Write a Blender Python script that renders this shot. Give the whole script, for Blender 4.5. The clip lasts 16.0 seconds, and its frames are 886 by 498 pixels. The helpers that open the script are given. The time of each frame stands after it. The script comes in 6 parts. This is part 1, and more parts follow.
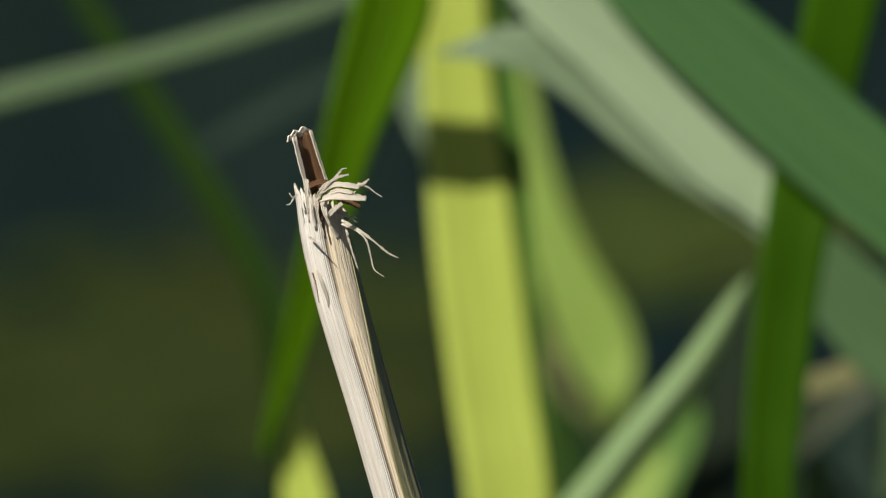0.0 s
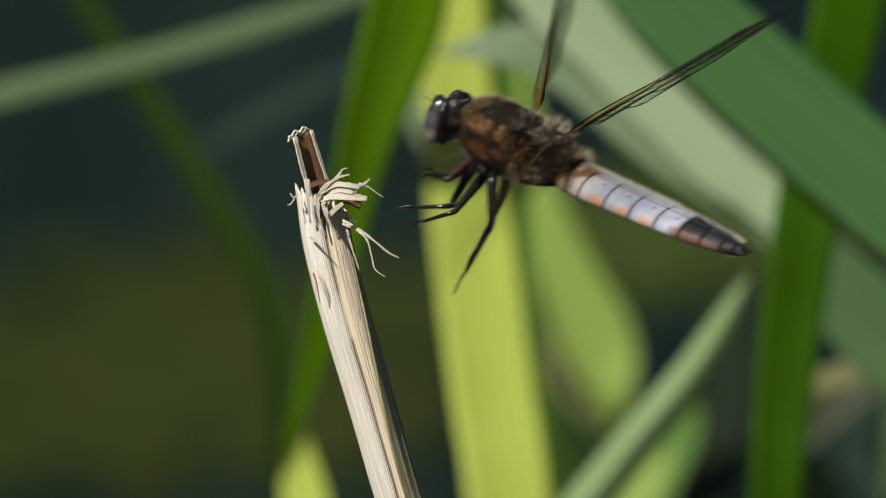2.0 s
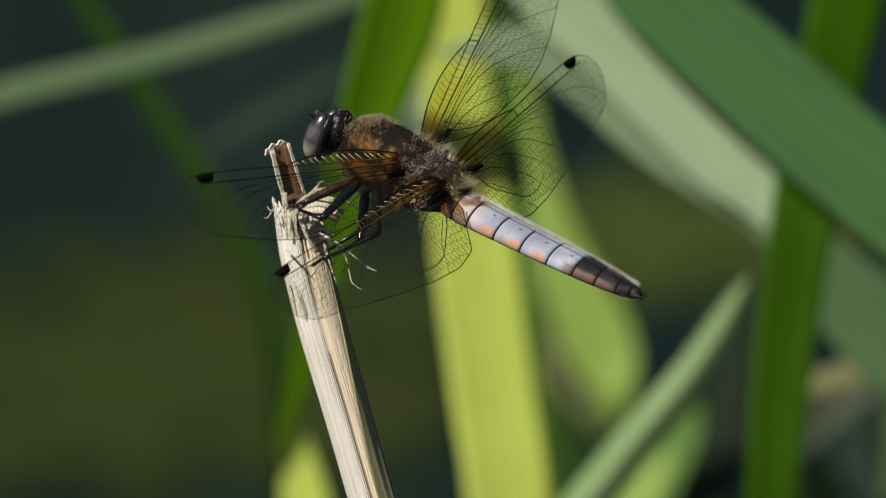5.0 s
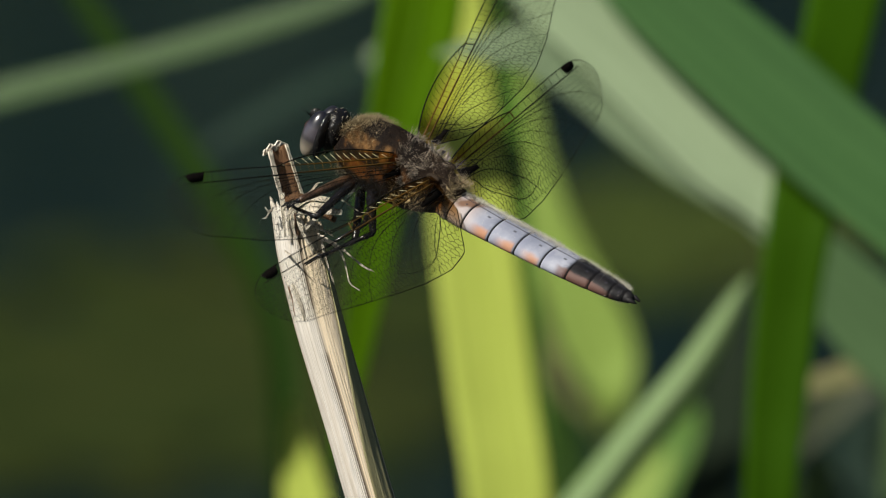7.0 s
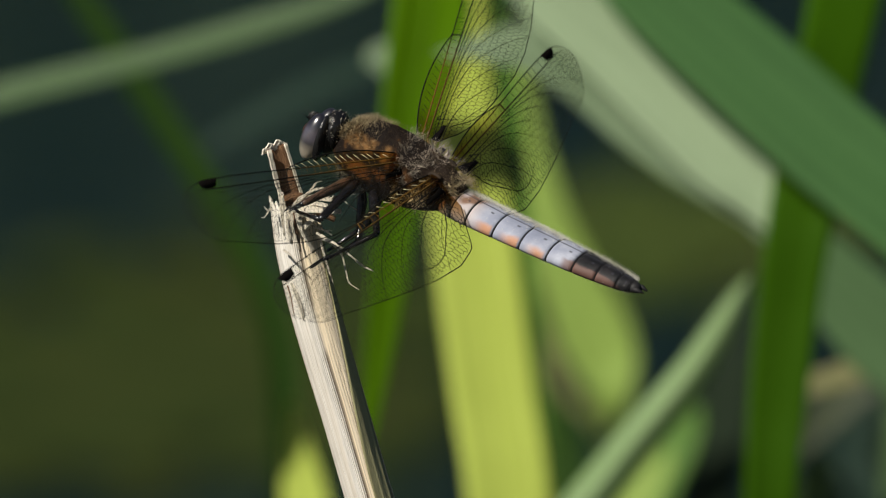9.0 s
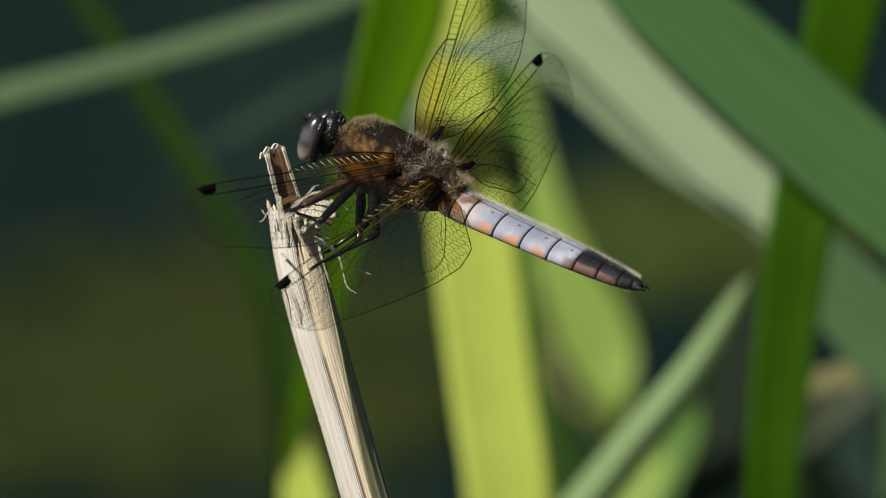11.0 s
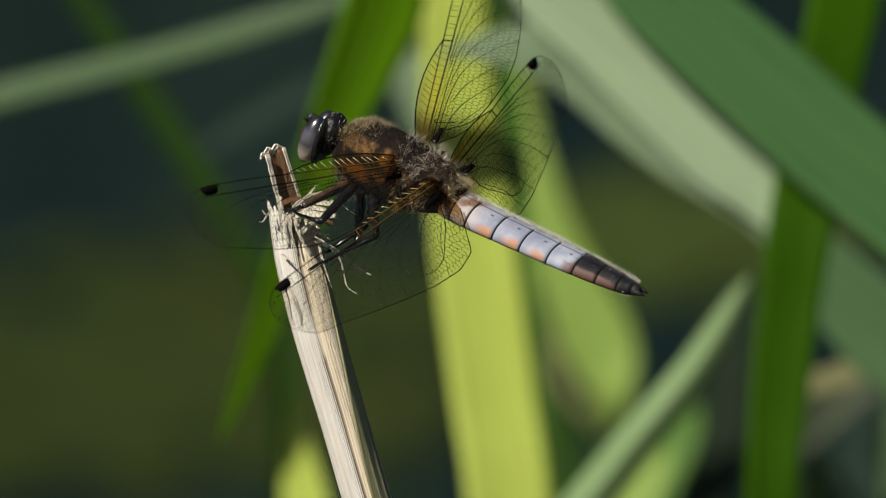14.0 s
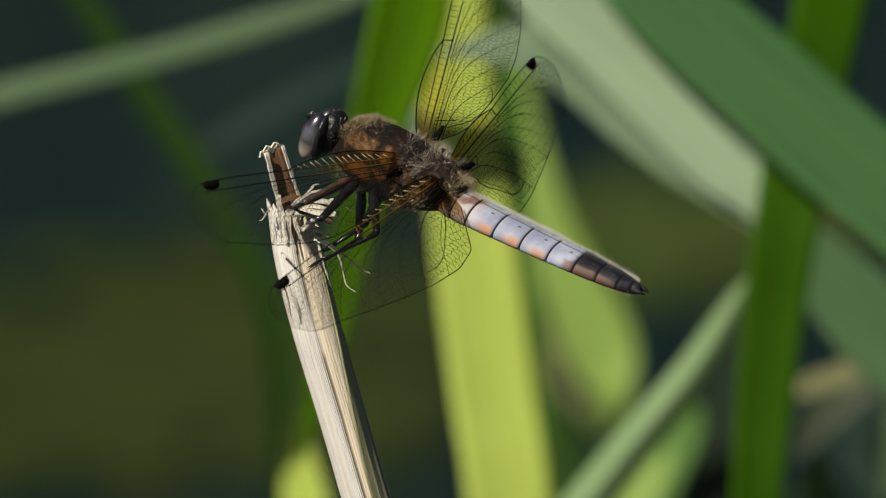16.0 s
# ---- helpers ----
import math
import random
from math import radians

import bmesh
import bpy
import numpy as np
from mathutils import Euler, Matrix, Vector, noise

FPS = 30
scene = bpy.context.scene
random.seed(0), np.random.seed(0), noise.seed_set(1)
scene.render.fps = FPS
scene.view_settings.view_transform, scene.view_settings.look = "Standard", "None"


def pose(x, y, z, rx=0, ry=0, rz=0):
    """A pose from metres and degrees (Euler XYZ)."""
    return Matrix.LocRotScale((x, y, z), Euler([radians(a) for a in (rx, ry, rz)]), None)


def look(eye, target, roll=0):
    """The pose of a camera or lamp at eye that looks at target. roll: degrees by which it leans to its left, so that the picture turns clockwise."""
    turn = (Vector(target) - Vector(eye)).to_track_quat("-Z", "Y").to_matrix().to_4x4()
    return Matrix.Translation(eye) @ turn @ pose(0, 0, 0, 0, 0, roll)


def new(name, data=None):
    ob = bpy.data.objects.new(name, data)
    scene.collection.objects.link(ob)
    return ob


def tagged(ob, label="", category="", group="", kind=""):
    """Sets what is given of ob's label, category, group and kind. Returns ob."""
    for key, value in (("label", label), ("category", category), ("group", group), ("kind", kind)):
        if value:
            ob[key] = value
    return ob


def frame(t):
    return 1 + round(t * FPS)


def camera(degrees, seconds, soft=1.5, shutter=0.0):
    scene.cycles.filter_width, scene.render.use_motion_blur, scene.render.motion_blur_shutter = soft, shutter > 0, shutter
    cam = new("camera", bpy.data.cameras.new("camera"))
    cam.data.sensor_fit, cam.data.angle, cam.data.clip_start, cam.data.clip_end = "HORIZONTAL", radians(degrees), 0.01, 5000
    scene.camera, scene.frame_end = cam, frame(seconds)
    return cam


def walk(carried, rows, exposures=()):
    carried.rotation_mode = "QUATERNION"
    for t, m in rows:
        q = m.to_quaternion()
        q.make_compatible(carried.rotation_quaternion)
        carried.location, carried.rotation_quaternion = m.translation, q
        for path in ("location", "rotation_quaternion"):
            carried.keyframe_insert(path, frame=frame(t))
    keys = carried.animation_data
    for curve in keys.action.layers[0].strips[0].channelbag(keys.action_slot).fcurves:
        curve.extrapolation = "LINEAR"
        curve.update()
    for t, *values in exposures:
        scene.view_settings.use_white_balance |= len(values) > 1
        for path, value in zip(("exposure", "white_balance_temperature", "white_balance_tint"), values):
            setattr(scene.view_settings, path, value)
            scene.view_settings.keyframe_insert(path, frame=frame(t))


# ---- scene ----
# ---- camera: a long lens on a tripod, looking slightly down on the perch ----
cam = camera(4.96, 16.0, soft=1.1, shutter=0.5)
TIP = Vector((0.0, 0.0, 0.60))                    # where the lens points, 0.6 m over the water
TILT = radians(10)                               # downward tilt
REACH = 1.15                                     # from the lens to the perch
EYE = TIP - Vector((0, math.cos(TILT), -math.sin(TILT))) * REACH
walk(cam, [(0, look(EYE, TIP)), (16.0, look(EYE, TIP))])
cam.data.dof.use_dof = True
cam.data.dof.focus_distance = REACH - 0.003
cam.data.dof.aperture_fstop = 32.0

# ---- sky and sun ----
SUN_UP, SUN_ROUND = radians(44), radians(223)     # behind the camera, to its left
world = bpy.data.worlds.new("sky")
scene.world = world
world.use_nodes = True
sky = world.node_tree.nodes.new("ShaderNodeTexSky")
sky.sky_type, sky.sun_disc, sky.sun_elevation, sky.sun_rotation = "NISHITA", False, SUN_UP, SUN_ROUND
backing = world.node_tree.nodes["Background"]
backing.inputs["Strength"].default_value = 0.036
world.node_tree.links.new(sky.outputs[0], backing.inputs["Color"])
toward = Vector((math.sin(SUN_ROUND) * math.cos(SUN_UP), math.cos(SUN_ROUND) * math.cos(SUN_UP), math.sin(SUN_UP)))
sun = new("sun", bpy.data.lights.new("sun", "SUN"))
sun.data.energy, sun.data.angle, sun.data.color = 5.0, radians(0.53), (1.0, 0.95, 0.86)
sun.matrix_world = look(toward * 20, (0, 0, 0))
scene.view_settings.exposure = 0.18


# ---- materials ----
class Mat:
    """A node material with short ways to add nodes."""

    def __init__(self, name, rough=0.6, **inputs):
        self.m = bpy.data.materials.new(name)
        self.m.use_nodes = True
        self.t = self.m.node_tree
        self.bsdf = self.t.nodes["Principled BSDF"]
        self.out = self.t.nodes["Material Output"]
        self.bsdf.inputs["Roughness"].default_value = rough
        for key, value in inputs.items():
            self.bsdf.inputs[key.replace("_", " ")].default_value = value

    def node(self, kind, **props):
        n = self.t.nodes.new("ShaderNode" + kind)
        for key, value in props.items():
            setattr(n, key, value)
        return n

    def link(self, a, b):
        self.t.links.new(a, b)

    def coords(self, attribute=""):
        if attribute:
            return self.node("Attribute", attribute_name=attribute).outputs["Vector"]
        return self.node("TexCoord").outputs["Object"]

    def noise(self, vector, scale, stretch=(1, 1, 1), detail=4, rough=0.6):
        mapping = self.node("Mapping")
        mapping.inputs["Scale"].default_value = stretch
        self.link(vector, mapping.inputs["Vector"])
        n = self.node("TexNoise")
        n.inputs["Scale"].default_value, n.inputs["Detail"].default_value, n.inputs["Roughness"].default_value = scale, detail, rough
        self.link(mapping.outputs[0], n.inputs["Vector"])
        return n.outputs["Fac"]

    def ramp(self, value, *stops):
        r = self.node("ValToRGB")
        while len(r.color_ramp.elements) < len(stops):
            r.color_ramp.elements.new(0.5)
        for e, (at, colour) in zip(r.color_ramp.elements, stops):
            e.position, e.color = at, (*colour, 1) if len(colour) == 3 else colour
        self.link(value, r.inputs["Fac"])
        return r.outputs["Color"]

    def step(self, value, low, high, out_low=0.0, out_high=1.0):
        n = self.node("MapRange", interpolation_type="SMOOTHSTEP")
        for key, v in zip(("From Min", "From Max", "To Min", "To Max"), (low, high, out_low, out_high)):
            n.inputs[key].default_value = v
        self.link(value, n.inputs["Value"])
        return n.outputs["Result"]

    def math(self, op, a, b=0.0):
        n = self.node("Math", operation=op)
        for i, v in enumerate((a, b)):
            if isinstance(v, (int, float)):
                n.inputs[i].default_value = v
            else:
                self.link(v, n.inputs[i])
        return n.outputs[0]

    def mix(self, fac, a, b, kind="MIX"):
        n = self.node("Mix", data_type="RGBA", blend_type=kind)
        for i, v in ((0, fac), (6, a), (7, b)):
            if isinstance(v, (int, float)):
                n.inputs[i].default_value = v
            elif isinstance(v, tuple):
                n.inputs[i].default_value = (*v, 1)
            else:
                self.link(v, n.inputs[i])
        return n.outputs[2]

    def split(self, vector):
        n = self.node("SeparateXYZ")
        self.link(vector, n.inputs[0])
        return n.outputs

    def colour(self, c):
        self.link(c, self.bsdf.inputs["Base Color"])

    def bump(self, height, strength=0.3, distance=0.0002):
        n = self.node("Bump")
        n.inputs["Strength"].default_value, n.inputs["Distance"].default_value = strength, distance
        self.link(height, n.inputs["Height"])
        self.link(n.outputs[0], self.bsdf.inputs["Normal"])

    def translucent(self, colour, share):
        back = self.node("BsdfTranslucent")
        self.link(colour, back.inputs["Color"])
        both = self.node("MixShader")
        both.inputs[0].default_value = share
        self.link(self.bsdf.outputs[0], both.inputs[1])
        self.link(back.outputs[0], both.inputs[2])
        self.link(both.outputs[0], self.out.inputs["Surface"])


def leaf_material(name, dark, light, through_colour, share=0.4, rough=0.45, blotch=(), gloss=0.25):
    """A reed leaf: parallel veins along it, soft blotches, light shining through. The attribute holds across (0..1) and along (m)."""
    m = Mat(name, rough, Specular_IOR_Level=gloss)
    c = m.coords("grain")
    veins = m.noise(c, 1.0, (38, 6, 1), 3)
    patches = m.noise(c, 1.0, (2.2, 30, 1), 3)
    base = m.ramp(veins, (0.3, dark), (0.75, light))
    base = m.mix(m.step(patches, 0.35, 0.75, 0.0, 0.35), base, tuple(0.75 * v for v in dark))
    bands = m.noise(c, 1.0, (7, 2.5, 1), 2)
    base = m.mix(m.step(bands, 0.42, 0.62, 0.0, 0.4), base, tuple(0.7 * v for v in dark))
    base = m.mix(m.step(bands, 0.42, 0.28, 0.0, 0.5), base, tuple(1.2 * v for v in light))
    if blotch:
        base = m.mix(m.step(m.noise(c, 1.0, (5, 120, 1), 5), 0.58, 0.72, 0.0, 0.8), base, blotch)
    m.colour(base)
    m.bump(veins, 0.35, 0.0003)
    m.translucent(m.mix(1.0, base, through_colour, "MULTIPLY"), share)
    return m.m


# albedo raised above a leaf's own, so sunlight is part of the colour
leaf_sun = leaf_material("reed_leaf_sunlit_yellow", (0.47, 0.57, 0.085), (0.60, 0.695, 0.155), (1.0, 1.0, 0.5), 0.35, 0.5)
leaf_lime = leaf_material("reed_leaf_lime", (0.265, 0.39, 0.07), (0.34, 0.47, 0.115), (1.0, 1.0, 0.5), 0.3, 0.5)
leaf_mid = leaf_material("reed_leaf_fresh_green", (0.21, 0.325, 0.125), (0.30, 0.42, 0.19), (0.6, 1.0, 0.15), 0.35, 0.4)
leaf_pale = leaf_material("reed_leaf_grey_green", (0.062, 0.110, 0.042), (0.094, 0.146, 0.067), (0.7, 1.0, 0.4), 0.25, 0.38)
leaf_silver = leaf_material("reed_leaf_pale_silver", (0.305, 0.41, 0.235), (0.425, 0.53, 0.33), (0.8, 1.0, 0.5), 0.2, 0.42)
leaf_misty = leaf_material("reed_leaf_soft_green", (0.19, 0.27, 0.15), (0.26, 0.34, 0.20), (0.8, 1.0, 0.5), 0.25, 0.42)
leaf_green = leaf_material("reed_leaf_mid_green", (0.054, 0.14, 0.040), (0.092, 0.195, 0.063), (0.8, 1.0, 0.35), 0.25, 0.4)
# unlit side of a blade: light passing through is put into this green
leaf_deep = leaf_material("reed_leaf_backlit_deep", (0.038, 0.112, 0.001), (0.055, 0.146, 0.0015), (0.8, 1.0, 0.1), 0.4, 0.55, (), 0.12)
# brighter copy, with the transmitted light in its base colour too
leaf_bright = leaf_material("reed_leaf_backlit_bright", (0.084, 0.200, 0.001), (0.126, 0.265, 0.002), (0.8, 1.0, 0.1), 0.4, 0.55, (), 0.1)
# shaded copy of the reed leaf: the shade is in this dark green
leaf_shade = leaf_material("reed_leaf_shaded_green", (0.019, 0.058, 0.002), (0.031, 0.084, 0.004), (0.9, 1.0, 0.3), 0.4, 0.6)
# shade far back in the stand, put into a dim green
leaf_dim = leaf_material("reed_leaf_dim_shade", (0.014, 0.034, 0.022), (0.025, 0.052, 0.033), (0.8, 1.0, 0.5), 0.3, 0.5)
# leaf in shadow: the darkness is in this olive, not cast
leaf_dusk = leaf_material("reed_leaf_olive_shade", (0.010, 0.023, 0.008), (0.017, 0.034, 0.012), (0.8, 1.0, 0.4), 0.3, 0.6)
leaf_grey = leaf_material("reed_leaf_light_grey_green", (0.078, 0.150, 0.058), (0.116, 0.200, 0.086), (0.7, 1.0, 0.4), 0.25, 0.4)
leaf_verdant = leaf_material("reed_leaf_verdant", (0.10, 0.22, 0.03), (0.15, 0.30, 0.05), (0.8, 1.0, 0.3), 0.4, 0.45)
leaf_olive = leaf_material("reed_leaf_olive", (0.045, 0.060, 0.028), (0.068, 0.085, 0.042), (0.8, 1.0, 0.4), 0.25, 0.5)
leaf_fern = leaf_material("reed_leaf_low_green", (0.055, 0.105, 0.022), (0.085, 0.15, 0.038), (0.8, 1.0, 0.35), 0.25, 0.5)
leaf_dead = leaf_material("reed_leaf_dry", (0.165, 0.165, 0.065), (0.225, 0.22, 0.095), (1.0, 0.8, 0.5), 0.3, 0.7, (0.16, 0.10, 0.05))


def straw_material(name, pale, mid, dark, streak=1.0, lines=(), warm=0.0):
    """Dry reed: fibres along it as fine streaks, brown lines in the grooves, weathered grey specks. grain: round (0..1), along (m)."""
    m = Mat(name, 0.62, Specular_IOR_Level=0.3)
    c = m.coords("grain")
    fine = m.noise(c, 1.0, (110 * streak, 40, 1), 4)
    broad = m.noise(c, 1.0, (13 * streak, 9, 1), 3)
    specks = m.noise(c, 1.0, (70 * streak, 500, 1), 3)
    around = m.split(c)[0]
    tint = m.mix(m.step(around, 0.758, 0.738, 0.0, warm), pale, tuple(v * f for v, f in zip(pale, (0.95, 0.84, 0.66))))
    base = m.mix(m.step(broad, 0.50, 0.30, 0.0, 0.8), tint, mid)
    base = m.mix(m.step(broad, 0.34, 0.24, 0.0, 0.8), base, dark)
    base = m.mix(m.step(fine, 0.38, 0.60, 0.5, 0.0), base, mid)
    base = m.mix(m.step(specks, 0.64, 0.76, 0.0, 0.45), base, dark)
    round_share = m.math("ADD", around, m.math("MULTIPLY", m.math("SUBTRACT", m.noise(c, 1.0, (1, 60, 1), 3), 0.5), 0.014))
    for at, half, amount in lines:               # brown seams that run along the stalk, broken here and there
        off = m.math("ABSOLUTE", m.math("SUBTRACT", round_share, at))
        seam = m.math("MULTIPLY", m.step(off, half, half * 0.3, 0.0, amount), m.step(m.noise(c, 1.0, (3, 130, 1), 2), 0.32, 0.50, 0.25, 1.0))
        base = m.mix(seam, base, tuple(0.5 * v for v in dark))
    m.colour(base)
    m.bump(fine, 0.9, 0.0004)
    return m.m


straw = straw_material("dry_reed", (0.80, 0.755, 0.68), (0.56, 0.49, 0.39), (0.27, 0.20, 0.13), 1.0, ((0.745, 0.016, 0.75), (0.752, 0.006, 1.0), (0.765, 0.005, 0.6), (0.779, 0.003, 0.6), (0.790, 0.002, 0.45), (0.722, 0.005, 0.35), (0.690, 0.004, 0.3), (0.860, 0.002, 0.25)), 1.0)
straw_sheath = straw_material("old_sheath", (0.36, 0.34, 0.18), (0.28, 0.26, 0.13), (0.13, 0.11, 0.05), 0.7)
straw_inner = straw_material("dry_reed_inside", (0.22, 0.115, 0.055), (0.17, 0.085, 0.04), (0.08, 0.04, 0.02), 0.4)
straw_fibre = straw_material("dry_reed_fibre", (0.82, 0.75, 0.63), (0.70, 0.61, 0.47), (0.34, 0.24, 0.14), 0.15)


def water_material():
    m = Mat("pond_water", 0.07, IOR=1.33)
    c = m.coords()
    murk = m.noise(c, 0.9, detail=3)
    m.colour(m.ramp(murk, (0.35, (0.0055, 0.0155, 0.018)), (0.7, (0.0075, 0.019, 0.019))))
    m.bump(m.noise(c, 7.0, (1, 1.6, 1), 3), 0.25, 0.02)
    return m.m


def weed_material(name="floating_weed", rich=1.0):
    m = Mat(name, 0.85, Specular_IOR_Level=0.1)
    c = m.coords()
    m.colour(m.ramp(m.noise(c, 14, detail=6), *((at, tuple(rich * v for v in tone)) for at, tone in ((0.3, (0.013, 0.025, 0.005)), (0.55, (0.026, 0.037, 0.007)), (0.75, (0.047, 0.048, 0.010))))))
    m.bump(m.noise(c, 60), 0.6, 0.01)
    return m.m


def ground_material():
    m = Mat("bank_soil", 0.9)
    c = m.coords()
    m.colour(m.ramp(m.noise(c, 3, detail=8), (0.3, (0.035, 0.030, 0.016)), (0.55, (0.05, 0.06, 0.022)), (0.8, (0.10, 0.09, 0.05))))
    m.bump(m.noise(c, 25, detail=6), 0.7, 0.03)
    return m.m


def foliage_material():
    m = Mat("unseen_foliage", 0.7)
    m.colour(m.ramp(m.node("NewGeometry").outputs["Random Per Island"], (0.0, (0.012, 0.024, 0.009)), (0.6, (0.022, 0.040, 0.013)), (1.0, (0.035, 0.055, 0.018))))
    return m.m


def thorax_material():
    """Brown thorax with black seams and a paler stripe at the shoulder."""
    m = Mat("thorax_brown", 0.8, Specular_IOR_Level=0.06)
    c = m.coords()
    x, y, z = m.split(c)
    cloud = m.noise(c, 420, detail=5)
    base = m.ramp(cloud, (0.36, (0.008, 0.006, 0.005)), (0.55, (0.015, 0.010, 0.007)), (0.72, (0.11, 0.048, 0.014)))
    seam = m.noise(c, 260, (1.5, 0.4, 0.5), 2)
    base = m.mix(m.step(seam, 0.50, 0.58, 0.0, 0.8), base, (0.010, 0.008, 0.007))
    base = m.mix(m.step(x, -0.0005, -0.003, 0.0, 0.8), base, (0.030, 0.021, 0.015))
    # tan band under the crest, rust-coloured side plate, dark brown below it
    patch = m.step(m.noise(c, 380, detail=4), 0.36, 0.56)
    band = m.math("MULTIPLY", m.math("MULTIPLY", m.step(x, 0.0020, 0.0028), m.step(x, 0.0090, 0.0080)), m.math("MULTIPLY", m.step(z, 0.0020, 0.0027), m.step(z, 0.0040, 0.0036)))
    base = m.mix(m.math("MULTIPLY", patch, band), base, (0.17, 0.090, 0.034))
    plate = m.math("MULTIPLY", m.math("MULTIPLY", m.step(x, 0.0016, 0.0026), m.step(x, 0.0080, 0.0070)), m.math("MULTIPLY", m.step(z, -0.0008, 0.0000), m.step(z, 0.0016, 0.0008)))
    base = m.mix(m.math("MULTIPLY", patch, plate), base, (0.095, 0.037, 0.011))
    m.colour(base)
    m.bump(m.noise(c, 900, detail=5), 1.0, 0.0004)
    return m.m


def abdomen_material():
    """Blue-grey bloom over brown, orange flecks low on the middle segments, a black end and a dark line along the back."""
    m = Mat("abdomen_bloom", 0.6, Specular_IOR_Level=0.35)
    c = m.coords()
    x, y, z = m.split(c)
    bloom = m.ramp(m.noise(c, 500, detail=5), (0.3, (0.24, 0.255, 0.32)), (0.7, (0.385, 0.40, 0.46)))
    side = m.math("ABSOLUTE", y)
    low = m.math("SUBTRACT", side, m.math("MULTIPLY", z, 0.9))
    wobble = m.math("MULTIPLY", m.math("SUBTRACT", m.noise(c, 420, detail=4), 0.5), 0.0016)
    orange = m.step(m.math("ADD", low, wobble), 0.0016, 0.0026)
    along = m.split(m.coords("grain"))[0]
    orange = m.math("MULTIPLY", orange, m.math("MULTIPLY", m.step(along, 0.08, 0.75), m.step(along, 0.99, 0.9)))
    span = m.math("MULTIPLY", m.step(x, -0.0195, -0.018), m.step(x, -0.0045, -0.0065))
    bloom = m.mix(m.step(m.noise(c, 160, detail=4), 0.42, 0.68, 0.0, 0.55), bloom, (0.14, 0.16, 0.23))
    base = m.mix(m.math("MULTIPLY", m.math("MULTIPLY", orange, span), 0.8), bloom, (0.46, 0.20, 0.075))
    speck = m.step(m.noise(c, 900, detail=2), 0.66, 0.80, 0.0, 0.12)
    base = m.mix(speck, base, (0.06, 0.05, 0.06))
    root = m.mix(m.step(m.noise(c, 330, detail=1), 0.54, 0.66), (0.40, 0.35, 0.34), (0.20, 0.115, 0.075))
    base = m.mix(m.step(x, -0.0104, -0.0082), base, root)
    base = m.mix(m.step(x, -0.0050, -0.0044, 0.0, 0.85), base, (0.11, 0.055, 0.032))
    black = m.ramp(m.noise(c, 700, detail=5), (0.4, (0.004, 0.004, 0.005)), (0.8, (0.020, 0.017, 0.018)))
    base = m.mix(m.step(m.math("ADD", x, wobble), -0.0214, -0.0224), base, black)
    base = m.mix(m.math("MULTIPLY", m.math("MULTIPLY", m.step(m.math("ADD", low, wobble), 0.0013, 0.0018), m.step(x, -0.0205, -0.0215)), m.step(x, -0.0285, -0.0265, 0.0, 0.8)), base, (0.13, 0.065, 0.05))
    line = m.math("MULTIPLY", m.step(side, 0.00015, 0.00007), m.step(z, -0.0008, 0.0002))
    base = m.mix(m.math("MULTIPLY", line, 0.8), base, (0.035, 0.035, 0.045))
    # a short black dash high on each segment and a black lower margin
    dash = m.math("MULTIPLY", m.math("MULTIPLY", m.step(along, 0.56, 0.60), m.step(along, 0.72, 0.68)), m.math("MULTIPLY", m.step(side, 0.00075, 0.00085), m.step(side, 0.00112, 0.00102)))
    base = m.mix(m.math("MULTIPLY", dash, m.step(z, -0.0005, -0.0003, 0.0, 0.75)), base, (0.03, 0.03, 0.04))
    base = m.mix(m.math("MULTIPLY", m.step(z, -0.0009, -0.0011), 0.85), base, (0.03, 0.024, 0.022))
    m.colour(base)
    m.bump(m.noise(c, 2200, detail=4), 0.35, 0.0001)
    return m.m


def eye_material():
    m = Mat("compound_eye", 0.32, Coat_Weight=1.0, Coat_Roughness=0.2, Coat_IOR=1.8)
    x, y, z = m.split(m.coords())
    m.colour(m.ramp(m.step(z, -0.0022, 0.0022), (0.0, (0.30, 0.26, 0.20)), (0.12, (0.16, 0.14, 0.11)), (0.3, (0.045, 0.040, 0.042)), (0.5, (0.07, 0.062, 0.076)), (0.78, (0.065, 0.057, 0.072)), (0.95, (0.012, 0.010, 0.012))))
    return m.m


def plain(name, dark, light, scale=800, rough=0.5, metal=0.0, relief=0.3, **inputs):
    m = Mat(name, rough, Metallic=metal, **inputs)
    c = m.coords()
    n = m.noise(c, scale, detail=4)
    m.colour(m.ramp(n, (0.3, dark), (0.7, light)))
    m.bump(n, relief, 0.0001)
    return m.m


